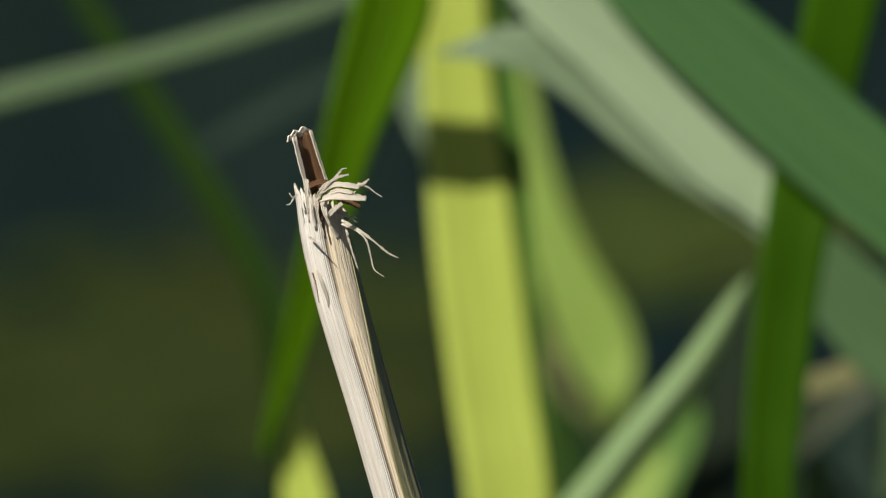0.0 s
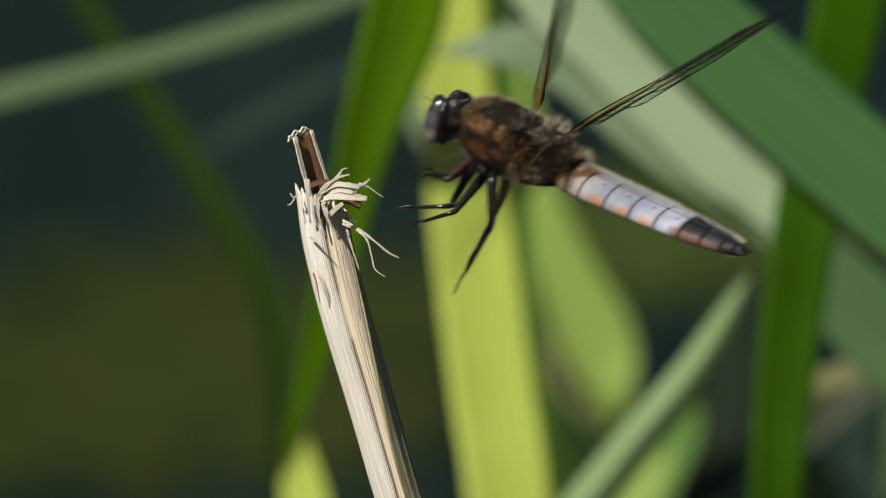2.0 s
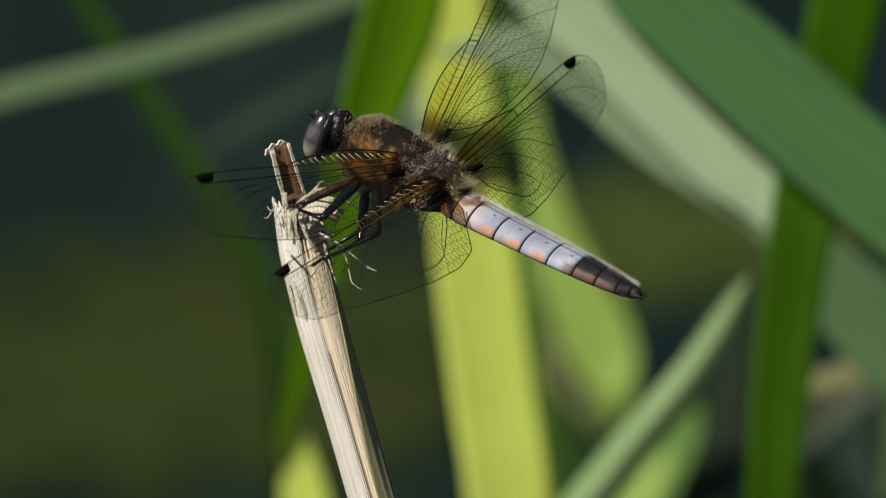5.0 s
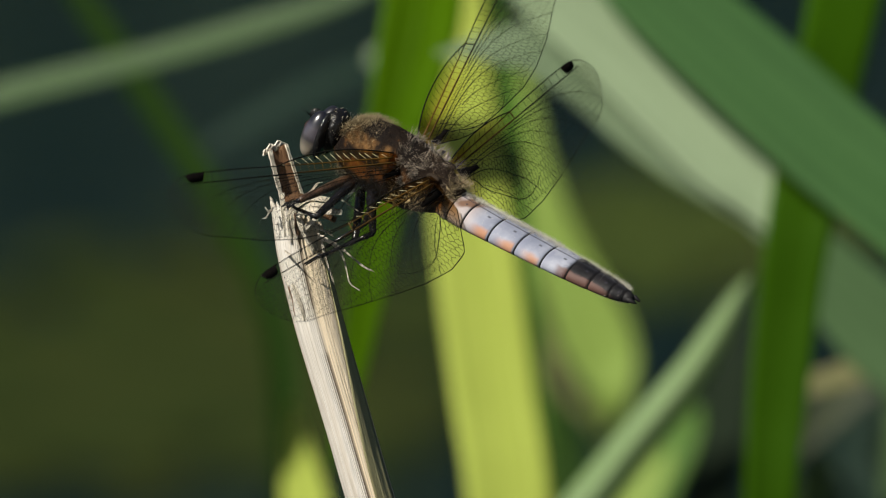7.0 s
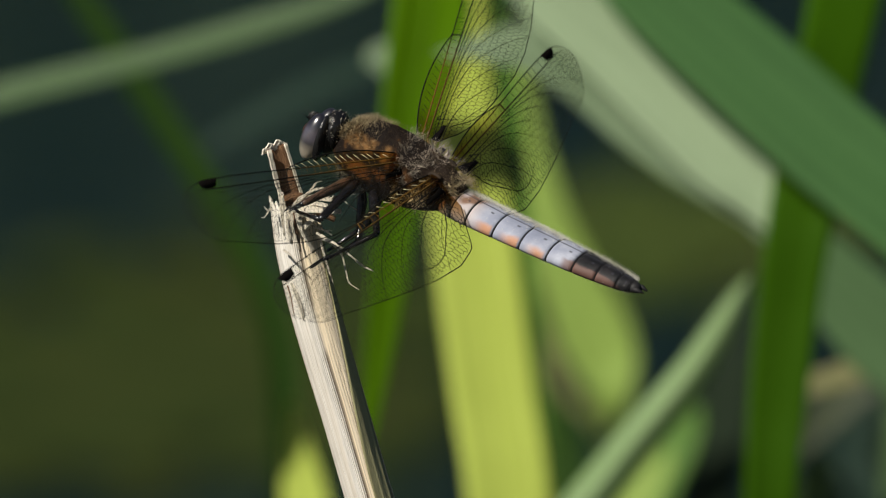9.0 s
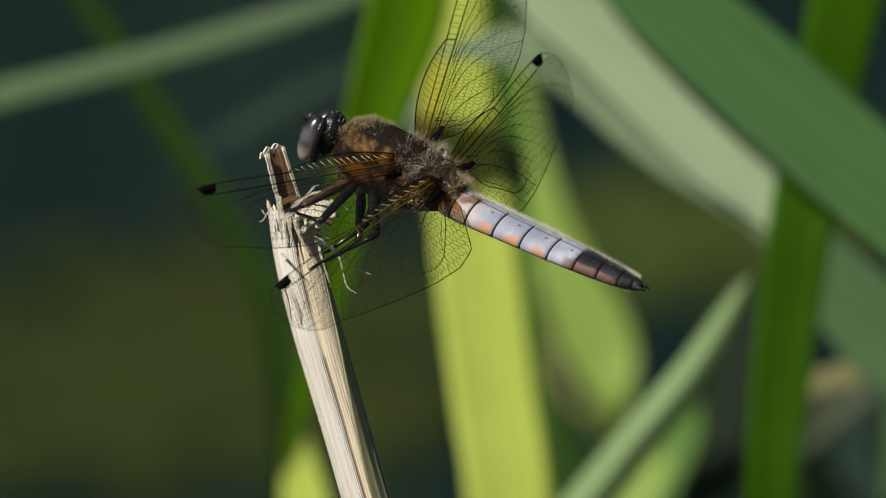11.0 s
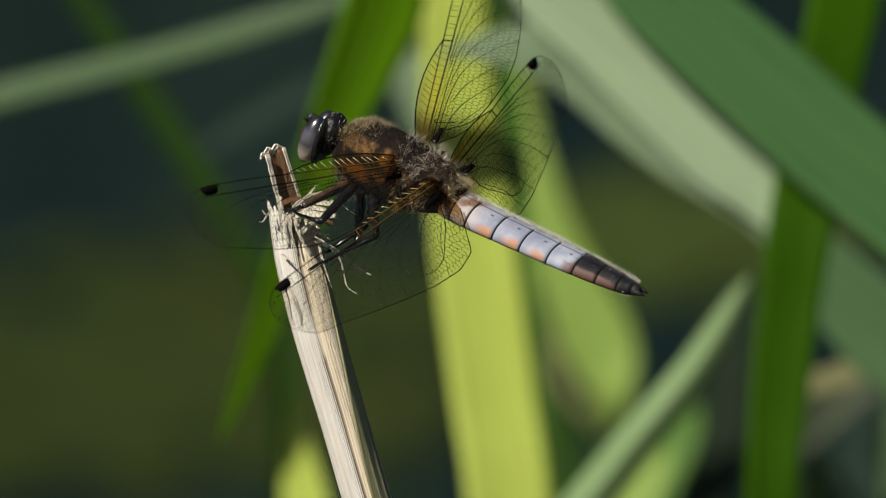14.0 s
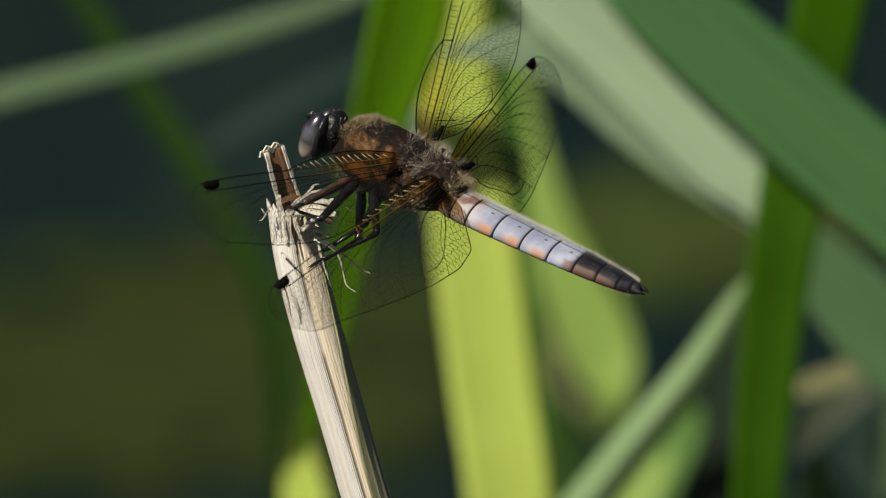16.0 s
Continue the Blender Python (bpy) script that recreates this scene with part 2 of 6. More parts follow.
def membrane_material():
    """Clear wing skin: nearly all light goes through, amber along the front edge and at the root, a faint gloss."""
    m = Mat("wing_membrane", 0.2)
    s, c, n = m.split(m.coords())
    amber = m.math("MULTIPLY", m.step(c, 0.0038, 0.0006), m.step(s, 0.019, 0.006))
    root = m.step(m.math("ADD", s, m.math("MULTIPLY", c, 0.4)), 0.0062, 0.002)
    tint = m.mix(m.math("MULTIPLY", amber, 0.6), (0.985, 0.985, 0.955), (0.95, 0.72, 0.14))
    tint = m.mix(m.math("MULTIPLY", root, 0.75), tint, (0.42, 0.24, 0.03))
    clear = m.node("BsdfTransparent")
    m.link(tint, clear.inputs["Color"])
    gloss = m.node("BsdfGlossy")
    gloss.inputs["Roughness"].default_value = 0.25
    both = m.node("MixShader")
    both.inputs[0].default_value = 0.014
    haze = m.node("BsdfTranslucent")
    haze.inputs["Color"].default_value = (0.75, 0.72, 0.45, 1)
    skin = m.node("MixShader")
    skin.inputs[0].default_value = 0.022
    m.link(clear.outputs[0], skin.inputs[1])
    m.link(haze.outputs[0], skin.inputs[2])
    m.link(skin.outputs[0], both.inputs[1])
    m.link(gloss.outputs[0], both.inputs[2])
    m.link(both.outputs[0], m.out.inputs["Surface"])
    return m.m


def vein_material():
    m = Mat("wing_vein", 0.75, Specular_IOR_Level=0.08)
    s, c, n = m.split(m.coords())
    near = m.math("MULTIPLY", m.step(s, 0.019, 0.012), m.math("MULTIPLY", m.step(c, 0.0014, 0.0006), m.step(c, -0.0002, 0.0001)))
    m.colour(m.mix(m.math("MULTIPLY", near, 0.6), (0.008, 0.007, 0.005), (0.19, 0.10, 0.015)))
    return m.m


def head_gloss_material():
    """Glossy black back of the head, wrinkled, with grey flecks painted for its highlights."""
    m = Mat("head_gloss_black", 0.25, Specular_IOR_Level=0.4)
    c = m.coords()
    wrinkle = m.noise(c, 700, (1, 1, 0.35), 4)
    base = m.ramp(wrinkle, (0.3, (0.004, 0.004, 0.005)), (0.7, (0.014, 0.013, 0.012)))
    # grey flecks: glints on the wrinkles, put into the colour
    m.colour(m.mix(m.step(m.noise(c, 900, (1, 1, 0.4), 3), 0.62, 0.72, 0.0, 0.7), base, (0.20, 0.19, 0.16)))
    m.bump(wrinkle, 1.0, 0.0006)
    return m.m


thorax_mat, abdomen_mat, eye_mat = thorax_material(), abdomen_material(), eye_material()
membrane_mat, vein_mat = membrane_material(), vein_material()
# sunlight on the cross-veins, put into a cream colour
sunlit_vein_mat = plain("cross_vein_sunlit", (0.55, 0.45, 0.22), (0.75, 0.66, 0.42), rough=0.35)
stigma_mat = plain("wing_spot_black", (0.003, 0.0025, 0.0025), (0.006, 0.005, 0.004), rough=0.8, Specular_IOR_Level=0.03)
joint_mat = plain("joint_black", (0.008, 0.008, 0.009), (0.022, 0.02, 0.02), rough=0.6, Specular_IOR_Level=0.25)
leg_mat = plain("leg_black", (0.004, 0.004, 0.005), (0.014, 0.012, 0.013), rough=0.2)
hinge_mat = plain("hinge_brown", (0.012, 0.009, 0.007), (0.05, 0.035, 0.022), 900, rough=0.75, relief=1.0, Specular_IOR_Level=0.15)
femur_mat = plain("leg_brown", (0.03, 0.02, 0.014), (0.12, 0.065, 0.04), rough=0.35)
face_mat = plain("face_olive", (0.035, 0.030, 0.020), (0.10, 0.08, 0.055), rough=0.4)
frons_mat = plain("face_rust", (0.030, 0.010, 0.006), (0.075, 0.026, 0.012), rough=0.35)
gloss_mat = head_gloss_material()
head_mat = plain("head_black", (0.006, 0.006, 0.006), (0.022, 0.019, 0.015), rough=0.55, Specular_IOR_Level=0.18)


def hair_material(name, root, tip):
    """Fine hair, dark at the root and paler to its tip. grain: 0 at the root, 1 at the tip."""
    m = Mat(name, 0.65, Specular_IOR_Level=0.3)
    along = m.split(m.coords("grain"))[0]
    m.colour(m.mix(m.math("MULTIPLY", m.step(along, 0.05, 0.7), m.step(m.noise(m.coords(), 700), 0.3, 0.7, 0.45, 1.0)), root, tip))
    return m.m


fur_mat = hair_material("hair_tan", (0.012, 0.008, 0.005), (0.15, 0.10, 0.045))
fur_pale = hair_material("hair_grey_brown", (0.050, 0.036, 0.026), (0.76, 0.66, 0.52))
fur_tan = hair_material("hair_beige", (0.07, 0.045, 0.02), (0.60, 0.49, 0.29))
fur_grey = hair_material("hair_dark_grey", (0.012, 0.011, 0.010), (0.20, 0.19, 0.17))
waist_mat = plain("waist_tawny", (0.07, 0.035, 0.016), (0.17, 0.085, 0.035), 500, rough=0.6, Specular_IOR_Level=0.2)
fur_white = plain("hair_white", (0.45, 0.43, 0.36), (0.7, 0.68, 0.58), 500, rough=0.6)
blue_mat = plain("damselfly_blue", (0.055, 0.135, 0.15), (0.095, 0.20, 0.22), 300, rough=0.45)


# ---- mesh helpers ----
def part(name, mesh, material, parent=None, label=""):
    """One mesh object, from a bmesh or from (points, faces), under a thing or a part."""
    data = bpy.data.meshes.new(name)
    if isinstance(mesh, bmesh.types.BMesh):
        mesh.to_mesh(data)
        mesh.free()
    else:
        data.from_pydata([tuple(p) for p in mesh[0]], [], mesh[1])
        if len(mesh) > 2:
            grain = data.attributes.new("grain", "FLOAT_VECTOR", "POINT")
            grain.data.foreach_set("vector", [v for p in mesh[2] for v in p])
    data.update()
    for face in data.polygons:
        face.use_smooth = True
    if material:
        data.materials.append(material)
    ob = new(name, data)
    ob.parent = parent
    return tagged(ob, label=label) if label else ob


def loft(rings, ends=True):
    """Faces between rings of equally many points."""
    n = len(rings[0])
    points = [p for ring in rings for p in ring]
    faces = [(i * n + k, i * n + (k + 1) % n, (i + 1) * n + (k + 1) % n, (i + 1) * n + k) for i in range(len(rings) - 1) for k in range(n)]
    if ends:
        faces += [tuple(range(n))[::-1], tuple(range((len(rings) - 1) * n, len(rings) * n))]
    return points, faces


def spline(points, count):
    """A smooth curve (centripetal Catmull-Rom) through points of any dimension, in even steps between them."""
    p = np.array(points, float)
    p = np.vstack([2 * p[0] - p[1], p, 2 * p[-1] - p[-2]])
    knots = np.concatenate([[0], np.cumsum(np.linalg.norm(np.diff(p[:, :3], axis=0), axis=1) ** 0.5)])
    out = []
    for u in np.linspace(0, len(points) - 1 - 1e-9, count):
        i = int(u)
        a, b, c, d = p[i:i + 4]
        t0, t1, t2, t3 = knots[i:i + 4]
        t = t1 + (t2 - t1) * (u - i)
        ab, bc, cd = ((t1 - t) * a + (t - t0) * b) / (t1 - t0), ((t2 - t) * b + (t - t1) * c) / (t2 - t1), ((t3 - t) * c + (t - t2) * d) / (t3 - t2)
        abc, bcd = ((t2 - t) * ab + (t - t0) * bc) / (t2 - t0), ((t3 - t) * bc + (t - t1) * cd) / (t3 - t1)
        out.append(((t2 - t) * abc + (t - t1) * bcd) / (t2 - t1))
    return np.array(out)


def tube(points, radii, sides=8, flat=1.0, hint=(0, 0, 1)):
    """Rings of a tube along points."""
    points = [Vector(p) for p in points]
    rings = []
    for i, p in enumerate(points):
        along = (points[min(i + 1, len(points) - 1)] - points[max(i - 1, 0)]).normalized()
        side = along.cross(Vector(hint))
        if side.length < 1e-4:
            side = along.cross(Vector((1, 0, 0)))
        side.normalize()
        up = side.cross(along)
        r = float(radii[i])
        rings.append([p + r * (side * math.cos(a) + up * flat * math.sin(a)) for a in (2 * math.pi * k / sides for k in range(sides))])
    return rings


def join(*meshes):
    points, faces = [], []
    for p, f in meshes:
        start = len(points)
        points += list(p)
        faces += [tuple(i + start for i in face) for face in f]
    return points, faces


def egg(centre, radii, rings=14, sides=18, turn=None):
    """An ellipsoid as a loft."""
    made = []
    for i in range(rings + 1):
        a = math.pi * min(max(i / rings, 0.02), 0.98)
        ring = []
        for k in range(sides):
            b = 2 * math.pi * k / sides
            v = Vector((-radii[0] * math.cos(a), radii[1] * math.sin(a) * math.cos(b), radii[2] * math.sin(a) * math.sin(b)))
            ring.append(Vector(centre) + (turn @ v if turn else v))
        made.append(ring)
    return loft(made)


# ---- the pond ----
def pond():
    """Ground in one sheet to the horizon, dipping under the pond, and the water on it."""
    ys = [-1500, -200, -30, -6, -2.4, -1.7, -1.2, -0.6, 2, 8, 18, 20.5, 22, 26, 60, 300, 1500]
    zs = [2, 1, 0.4, 0.3, 0.22, 0.1, -0.12, -0.35, -0.45, -0.5, -0.4, -0.15, 0.35, 0.5, 0.8, 2, 4]
    xs = [-1500, -300, -60, -20, -8, -3, -1, 0, 1, 3, 8, 20, 60, 300, 1500]
    points = [(x, y, z + 0.06 * noise.noise(Vector((x * 0.7, y * 0.9, 0)))) for y, z in zip(ys, zs) for x in xs]
    n = len(xs)
    faces = [(j * n + i, j * n + i + 1, (j + 1) * n + i + 1, (j + 1) * n + i) for j in range(len(ys) - 1) for i in range(n - 1)]
    tagged(part("ground", (points, faces), ground_material()), "muddy pond bank with sparse low growth", "ground", kind="structure")
    water = part("water", ([(-300, -1.5, 0), (300, -1.5, 0), (300, 21.6, 0), (-300, 21.6, 0)], [(0, 1, 2, 3)]), water_material())
    tagged(water, "dark still pond water in shade", "water", kind="structure")


def weed_drift(label, x, y, wide, deep, count, seed, material):
    """Weed drifting on the water: many small ragged tufts, thick in the middle of the drift and sparse at its rim."""
    rng = random.Random(seed)
    points, faces = [], []
    for i in range(count):
        cx, cy = x + rng.gauss(0, wide), y + rng.gauss(0, deep)
        if noise.noise(Vector((cx * 9, cy * 3, seed))) < rng.uniform(-0.75, 0.15):
            continue
        size = rng.uniform(0.006, 0.022)
        turn, start = rng.uniform(0, 6.28), len(points)
        points.append((cx, cy, 0.004 + 0.4 * size * rng.uniform(0.4, 1.0)))
        for k in range(9):
            a = turn + 2 * math.pi * k / 9
            r = size * rng.uniform(0.5, 1.15)
            points.append((cx + r * math.cos(a), cy + r * math.sin(a), 0.002 + rng.uniform(0, 0.004)))
            faces.append((start, start + 1 + k, start + 1 + (k + 1) % 9))
    return tagged(part("floating_weed", (points, faces), material), label, "pond weed", kind="stuff")


def unseen_woods():
    """Unseen bushes and trees, added on the far bank to darken the water's reflection, one mass of leaf clumps."""
    rng = random.Random(5)
    points, faces = [], []
    for i in range(110):
        cx, cy, high = -45 + 0.82 * i + rng.uniform(-1, 1), rng.uniform(23.5, 30), rng.uniform(8, 14)
        for k in range(240):
            a, h = rng.uniform(0, 6.283), rng.random()
            r = (1.9 * math.sin(math.pi * min(h + 0.12, 1)) + 0.4) * rng.uniform(0.5, 1.1)
            c = Vector((cx + r * math.cos(a), cy + r * math.sin(a), 0.4 + h * high))
            u, v = Vector((rng.gauss(0, 1), rng.gauss(0, 1), rng.gauss(0, 1))).normalized(), Vector((rng.gauss(0, 1), rng.gauss(0, 1), rng.gauss(0, 1))).normalized()
            s = rng.uniform(0.35, 0.8)
            start = len(points)
            points += [c - u * s, c + v * s * 0.6, c + u * s, c - v * s * 0.6]
            faces.append((start, start + 1, start + 2, start + 3))
    tagged(part("unseen_woods", (points, faces), foliage_material()), "unseen dark bushes and trees added along the far bank for the water to reflect", "trees", kind="stuff")


pond()
unseen_woods()
weed, rich_weed = weed_material(), weed_material("fresh_floating_weed", 1.6)
weed_drift("olive drift of weed tufts floating on the pond", -0.19, 3.10, 0.085, 0.105, 1900, 3, weed)
weed_drift("brownish olive drift of weed on the pond", -0.025, 3.25, 0.030, 0.045, 150, 8, weed)
weed_drift("brighter olive weed tufts drifting on the water", 0.105, 3.42, 0.035, 0.07, 330, 12, rich_weed)


# ---- reed leaves ----
def leaf(name, material, label, face, fold, root, rows):
    """A reed leaf: rows of (x, y, z, width) from end to end about its root; face: where its upper side looks; fold: depth of the keel."""
    curve = spline(rows, 12 * (len(rows) - 1))
    face = Vector(face)
    rings, grain, along = [], [], 0.0
    across = (-1, -0.8, -0.4, 0, 0.4, 0.8, 1)
    for i, row in enumerate(curve):
        p = Vector(row[:3])
        ahead = (Vector(curve[min(i + 1, len(curve) - 1)][:3]) - Vector(curve[max(i - 1, 0)][:3])).normalized()
        along += (p - Vector(curve[max(i - 1, 0)][:3])).length
        side = ahead.cross(face).normalized()
        up = side.cross(ahead).normalized()
        half = float(max(row[3], 0.0003)) / 2 * (1 + 0.05 * noise.noise(Vector((along * 40, 0, len(rows)))))
        lift = lambda u: up * (half * fold * 2 * (abs(u) - 0.5) + half * 0.05 * math.sin(u * 9 + along * 50))
        top = [p + side * half * u + lift(u) + up * 0.00012 for u in across]
        low = [p + side * half * u + lift(u) - up * (0.00012 + 0.0005 * max(0, 0.35 - abs(u))) for u in reversed(across)]
        rings.append(top + low)
        grain += [(0.5 + u / 2, along, 0) for u in across] + [(0.5 + u / 2, along, 0) for u in reversed(across)]
    points, faces = loft(rings)
    ob = part(name, (points, faces, grain), material)
    ob.location = root
    keel = [Vector(row[:3]) for row in curve[::3]]
    part("midrib", loft(tube([p - face.normalized() * 0.0006 for p in keel], [max(row[3], 0.0006) * 0.045 for row in curve[::3]], 6)), material, ob)
    return tagged(ob, label, "reed leaf", "reed leaves")


pale_arching_leaf = leaf('reed_leaf', leaf_pale, 'narrow grey-green reed leaf arching over the water', (-0.1, -0.55, 0.85), 0.15,
    (-0.1162, 0.3991, -0.0600), [(0.1142, 0.0025, 0.6341, 0.0014), (0.1005, 0.0013, 0.6276, 0.0041), (0.0876, 0.0006, 0.6235, 0.0055), (0.0748, -0.0000, 0.6198, 0.0058), (0.0619, -0.0006, 0.6165, 0.0060), (0.0491, -0.0012, 0.6132, 0.0062), (0.0345, -0.0020, 0.6085, 0.0062), (0.0208, -0.0038, 0.5982, 0.0062), (0.0123, -0.0070, 0.5805, 0.0062), (0.0080, -0.0120, 0.5519, 0.0062), (0.0044, -0.0072, 0.3700, 0.0062), (0.0000, 0.0000, 0.0000, 0.0049)])
thin_leaf = leaf('reed_leaf', leaf_shade, 'thin reed leaf with its shade put into a dark green', (0.2, -0.9, 0.2), 0.2,
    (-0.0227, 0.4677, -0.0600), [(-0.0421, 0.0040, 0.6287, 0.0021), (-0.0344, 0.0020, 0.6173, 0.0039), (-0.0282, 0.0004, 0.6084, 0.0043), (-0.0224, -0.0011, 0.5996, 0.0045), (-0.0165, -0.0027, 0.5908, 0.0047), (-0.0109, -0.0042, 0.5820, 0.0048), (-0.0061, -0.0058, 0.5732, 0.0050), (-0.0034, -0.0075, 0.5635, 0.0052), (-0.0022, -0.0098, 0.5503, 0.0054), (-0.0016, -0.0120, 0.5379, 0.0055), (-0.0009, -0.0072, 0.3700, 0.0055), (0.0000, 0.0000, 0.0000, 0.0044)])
short_leaf = leaf('reed_leaf', leaf_sun, 'short upright yellow-green reed leaf, the sunlit copy of the thin shaded one', (-0.4, -0.9, 0.3), 0.12,
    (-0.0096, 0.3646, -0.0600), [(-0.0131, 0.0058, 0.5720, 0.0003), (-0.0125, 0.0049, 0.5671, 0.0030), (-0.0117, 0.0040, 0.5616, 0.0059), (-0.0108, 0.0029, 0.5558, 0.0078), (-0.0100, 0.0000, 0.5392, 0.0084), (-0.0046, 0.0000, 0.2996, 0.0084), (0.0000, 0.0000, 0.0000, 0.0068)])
dim_leaf = leaf('reed_leaf', leaf_dim, 'reed leaf bending far back in the stand, shade in its dim grey-green', (0.2, -0.3, 0.9), 0.1,
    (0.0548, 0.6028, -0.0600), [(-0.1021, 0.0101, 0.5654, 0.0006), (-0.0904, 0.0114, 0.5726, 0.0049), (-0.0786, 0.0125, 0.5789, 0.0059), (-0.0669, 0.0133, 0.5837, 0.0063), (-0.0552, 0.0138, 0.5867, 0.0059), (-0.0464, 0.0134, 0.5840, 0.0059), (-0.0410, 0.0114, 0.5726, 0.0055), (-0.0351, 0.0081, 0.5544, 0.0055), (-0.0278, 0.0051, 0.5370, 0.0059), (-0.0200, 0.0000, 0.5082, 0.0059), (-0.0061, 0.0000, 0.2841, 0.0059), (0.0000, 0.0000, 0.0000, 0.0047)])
# added leaf: its pale tip stands in for a highlight on the dim leaf
glint_tip_leaf = leaf('reed_leaf', leaf_misty, 'added pale reed leaf whose tip stands in for a highlight behind greener leaves', (-0.35, -0.7, 0.6), 0.1,
    (0.0124, 0.4383, -0.0600), [(-0.0243, 0.0001, 0.6124, 0.0005), (-0.0230, 0.0001, 0.6127, 0.0039), (-0.0211, 0.0001, 0.6127, 0.0053), (-0.0187, -0.0001, 0.6112, 0.0063), (-0.0164, -0.0007, 0.6081, 0.0072), (-0.0143, -0.0016, 0.6027, 0.0061), (-0.0109, -0.0029, 0.5958, 0.0053), (-0.0079, -0.0059, 0.5785, 0.0053), (-0.0048, -0.0120, 0.5440, 0.0053), (-0.0026, -0.0072, 0.3700, 0.0053), (0.0000, 0.0000, 0.0000, 0.0042)])
arched_leaf = leaf('reed_leaf', leaf_misty, 'pale grey-green reed leaf arching over to its tip', (-0.35, -0.88, 0.28), 0.04,
    (0.0539, 0.2744, -0.0600), [(-0.0548, -0.0011, 0.6393, 0.0004), (-0.0507, -0.0009, 0.6399, 0.0025), (-0.0473, -0.0009, 0.6403, 0.0047), (-0.0412, -0.0009, 0.6400, 0.0071), (-0.0338, -0.0016, 0.6364, 0.0090), (-0.0273, -0.0025, 0.6311, 0.0096), (-0.0206, -0.0035, 0.6256, 0.0088), (-0.0153, -0.0043, 0.6211, 0.0063), (-0.0102, -0.0051, 0.6164, 0.0033), (-0.0064, -0.0061, 0.6104, 0.0019), (-0.0067, -0.0082, 0.5989, 0.0017), (-0.0080, -0.0120, 0.5772, 0.0017), (-0.0044, -0.0072, 0.3700, 0.0017), (0.0000, 0.0000, 0.0000, 0.0014)])
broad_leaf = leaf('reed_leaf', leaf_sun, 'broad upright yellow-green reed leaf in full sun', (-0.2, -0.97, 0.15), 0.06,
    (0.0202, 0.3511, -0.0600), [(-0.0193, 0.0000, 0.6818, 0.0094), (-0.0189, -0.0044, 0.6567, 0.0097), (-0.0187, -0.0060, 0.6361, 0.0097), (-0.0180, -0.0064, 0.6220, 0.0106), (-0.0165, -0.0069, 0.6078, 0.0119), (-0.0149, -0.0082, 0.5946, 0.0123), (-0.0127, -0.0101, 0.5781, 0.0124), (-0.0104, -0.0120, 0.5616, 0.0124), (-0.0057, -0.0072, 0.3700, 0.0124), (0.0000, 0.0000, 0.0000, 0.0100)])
# added leaf; its darker green paints the broad leaf's margin turned from the sun
shaded_margin_leaf = leaf('reed_leaf', leaf_verdant, 'green reed leaf added close behind a broad yellow-green one as its shaded margin', (-0.2, -0.97, 0.1), 0.03,
    (0.0237, 0.3508, -0.0600), [(-0.0178, -0.0034, 0.6608, 0.0041), (-0.0176, -0.0052, 0.6444, 0.0043), (-0.0169, -0.0053, 0.6327, 0.0046), (-0.0161, -0.0058, 0.6261, 0.0058), (-0.0154, -0.0064, 0.6195, 0.0066), (-0.0145, -0.0069, 0.6079, 0.0068), (-0.0133, -0.0082, 0.5946, 0.0065), (-0.0114, -0.0098, 0.5798, 0.0056), (-0.0096, -0.0120, 0.5617, 0.0051), (-0.0053, -0.0072, 0.3700, 0.0051), (0.0000, 0.0000, 0.0000, 0.0041)])
curved_leaf = leaf('reed_leaf', leaf_lime, 'curved yellow-green reed leaf narrowing to its stem', (-0.2, -0.9, 0.4), 0.1,
    (0.0347, 0.6050, -0.0600), [(-0.0235, -0.0074, 0.5940, 0.0012), (-0.0222, -0.0088, 0.5859, 0.0044), (-0.0211, -0.0101, 0.5788, 0.0054), (-0.0195, -0.0117, 0.5692, 0.0072), (-0.0170, -0.0134, 0.5597, 0.0087), (-0.0129, -0.0151, 0.5502, 0.0104), (-0.0088, -0.0166, 0.5416, 0.0126), (-0.0067, -0.0175, 0.5364, 0.0112), (-0.0066, -0.0184, 0.5316, 0.0081), (-0.0074, -0.0161, 0.5273, 0.0046), (-0.0072, -0.0117, 0.5231, 0.0019), (-0.0052, -0.0104, 0.5192, 0.0016), (-0.0048, -0.0120, 0.5101, 0.0016), (-0.0026, -0.0072, 0.3700, 0.0016), (0.0000, 0.0000, 0.0000, 0.0012)])
low_lime_leaf = leaf('reed_leaf', leaf_lime, 'short yellow-green reed leaf low in the stand', (-0.3, -0.9, 0.3), 0.1,
    (0.0233, 0.4959, -0.0600), [(0.0132, -0.0091, 0.5413, 0.0005), (0.0117, -0.0095, 0.5388, 0.0036), (0.0095, -0.0101, 0.5356, 0.0057), (0.0075, -0.0107, 0.5321, 0.0069), (0.0048, -0.0120, 0.5248, 0.0077), (0.0026, -0.0072, 0.3700, 0.0077), (0.0000, 0.0000, 0.0000, 0.0061)])
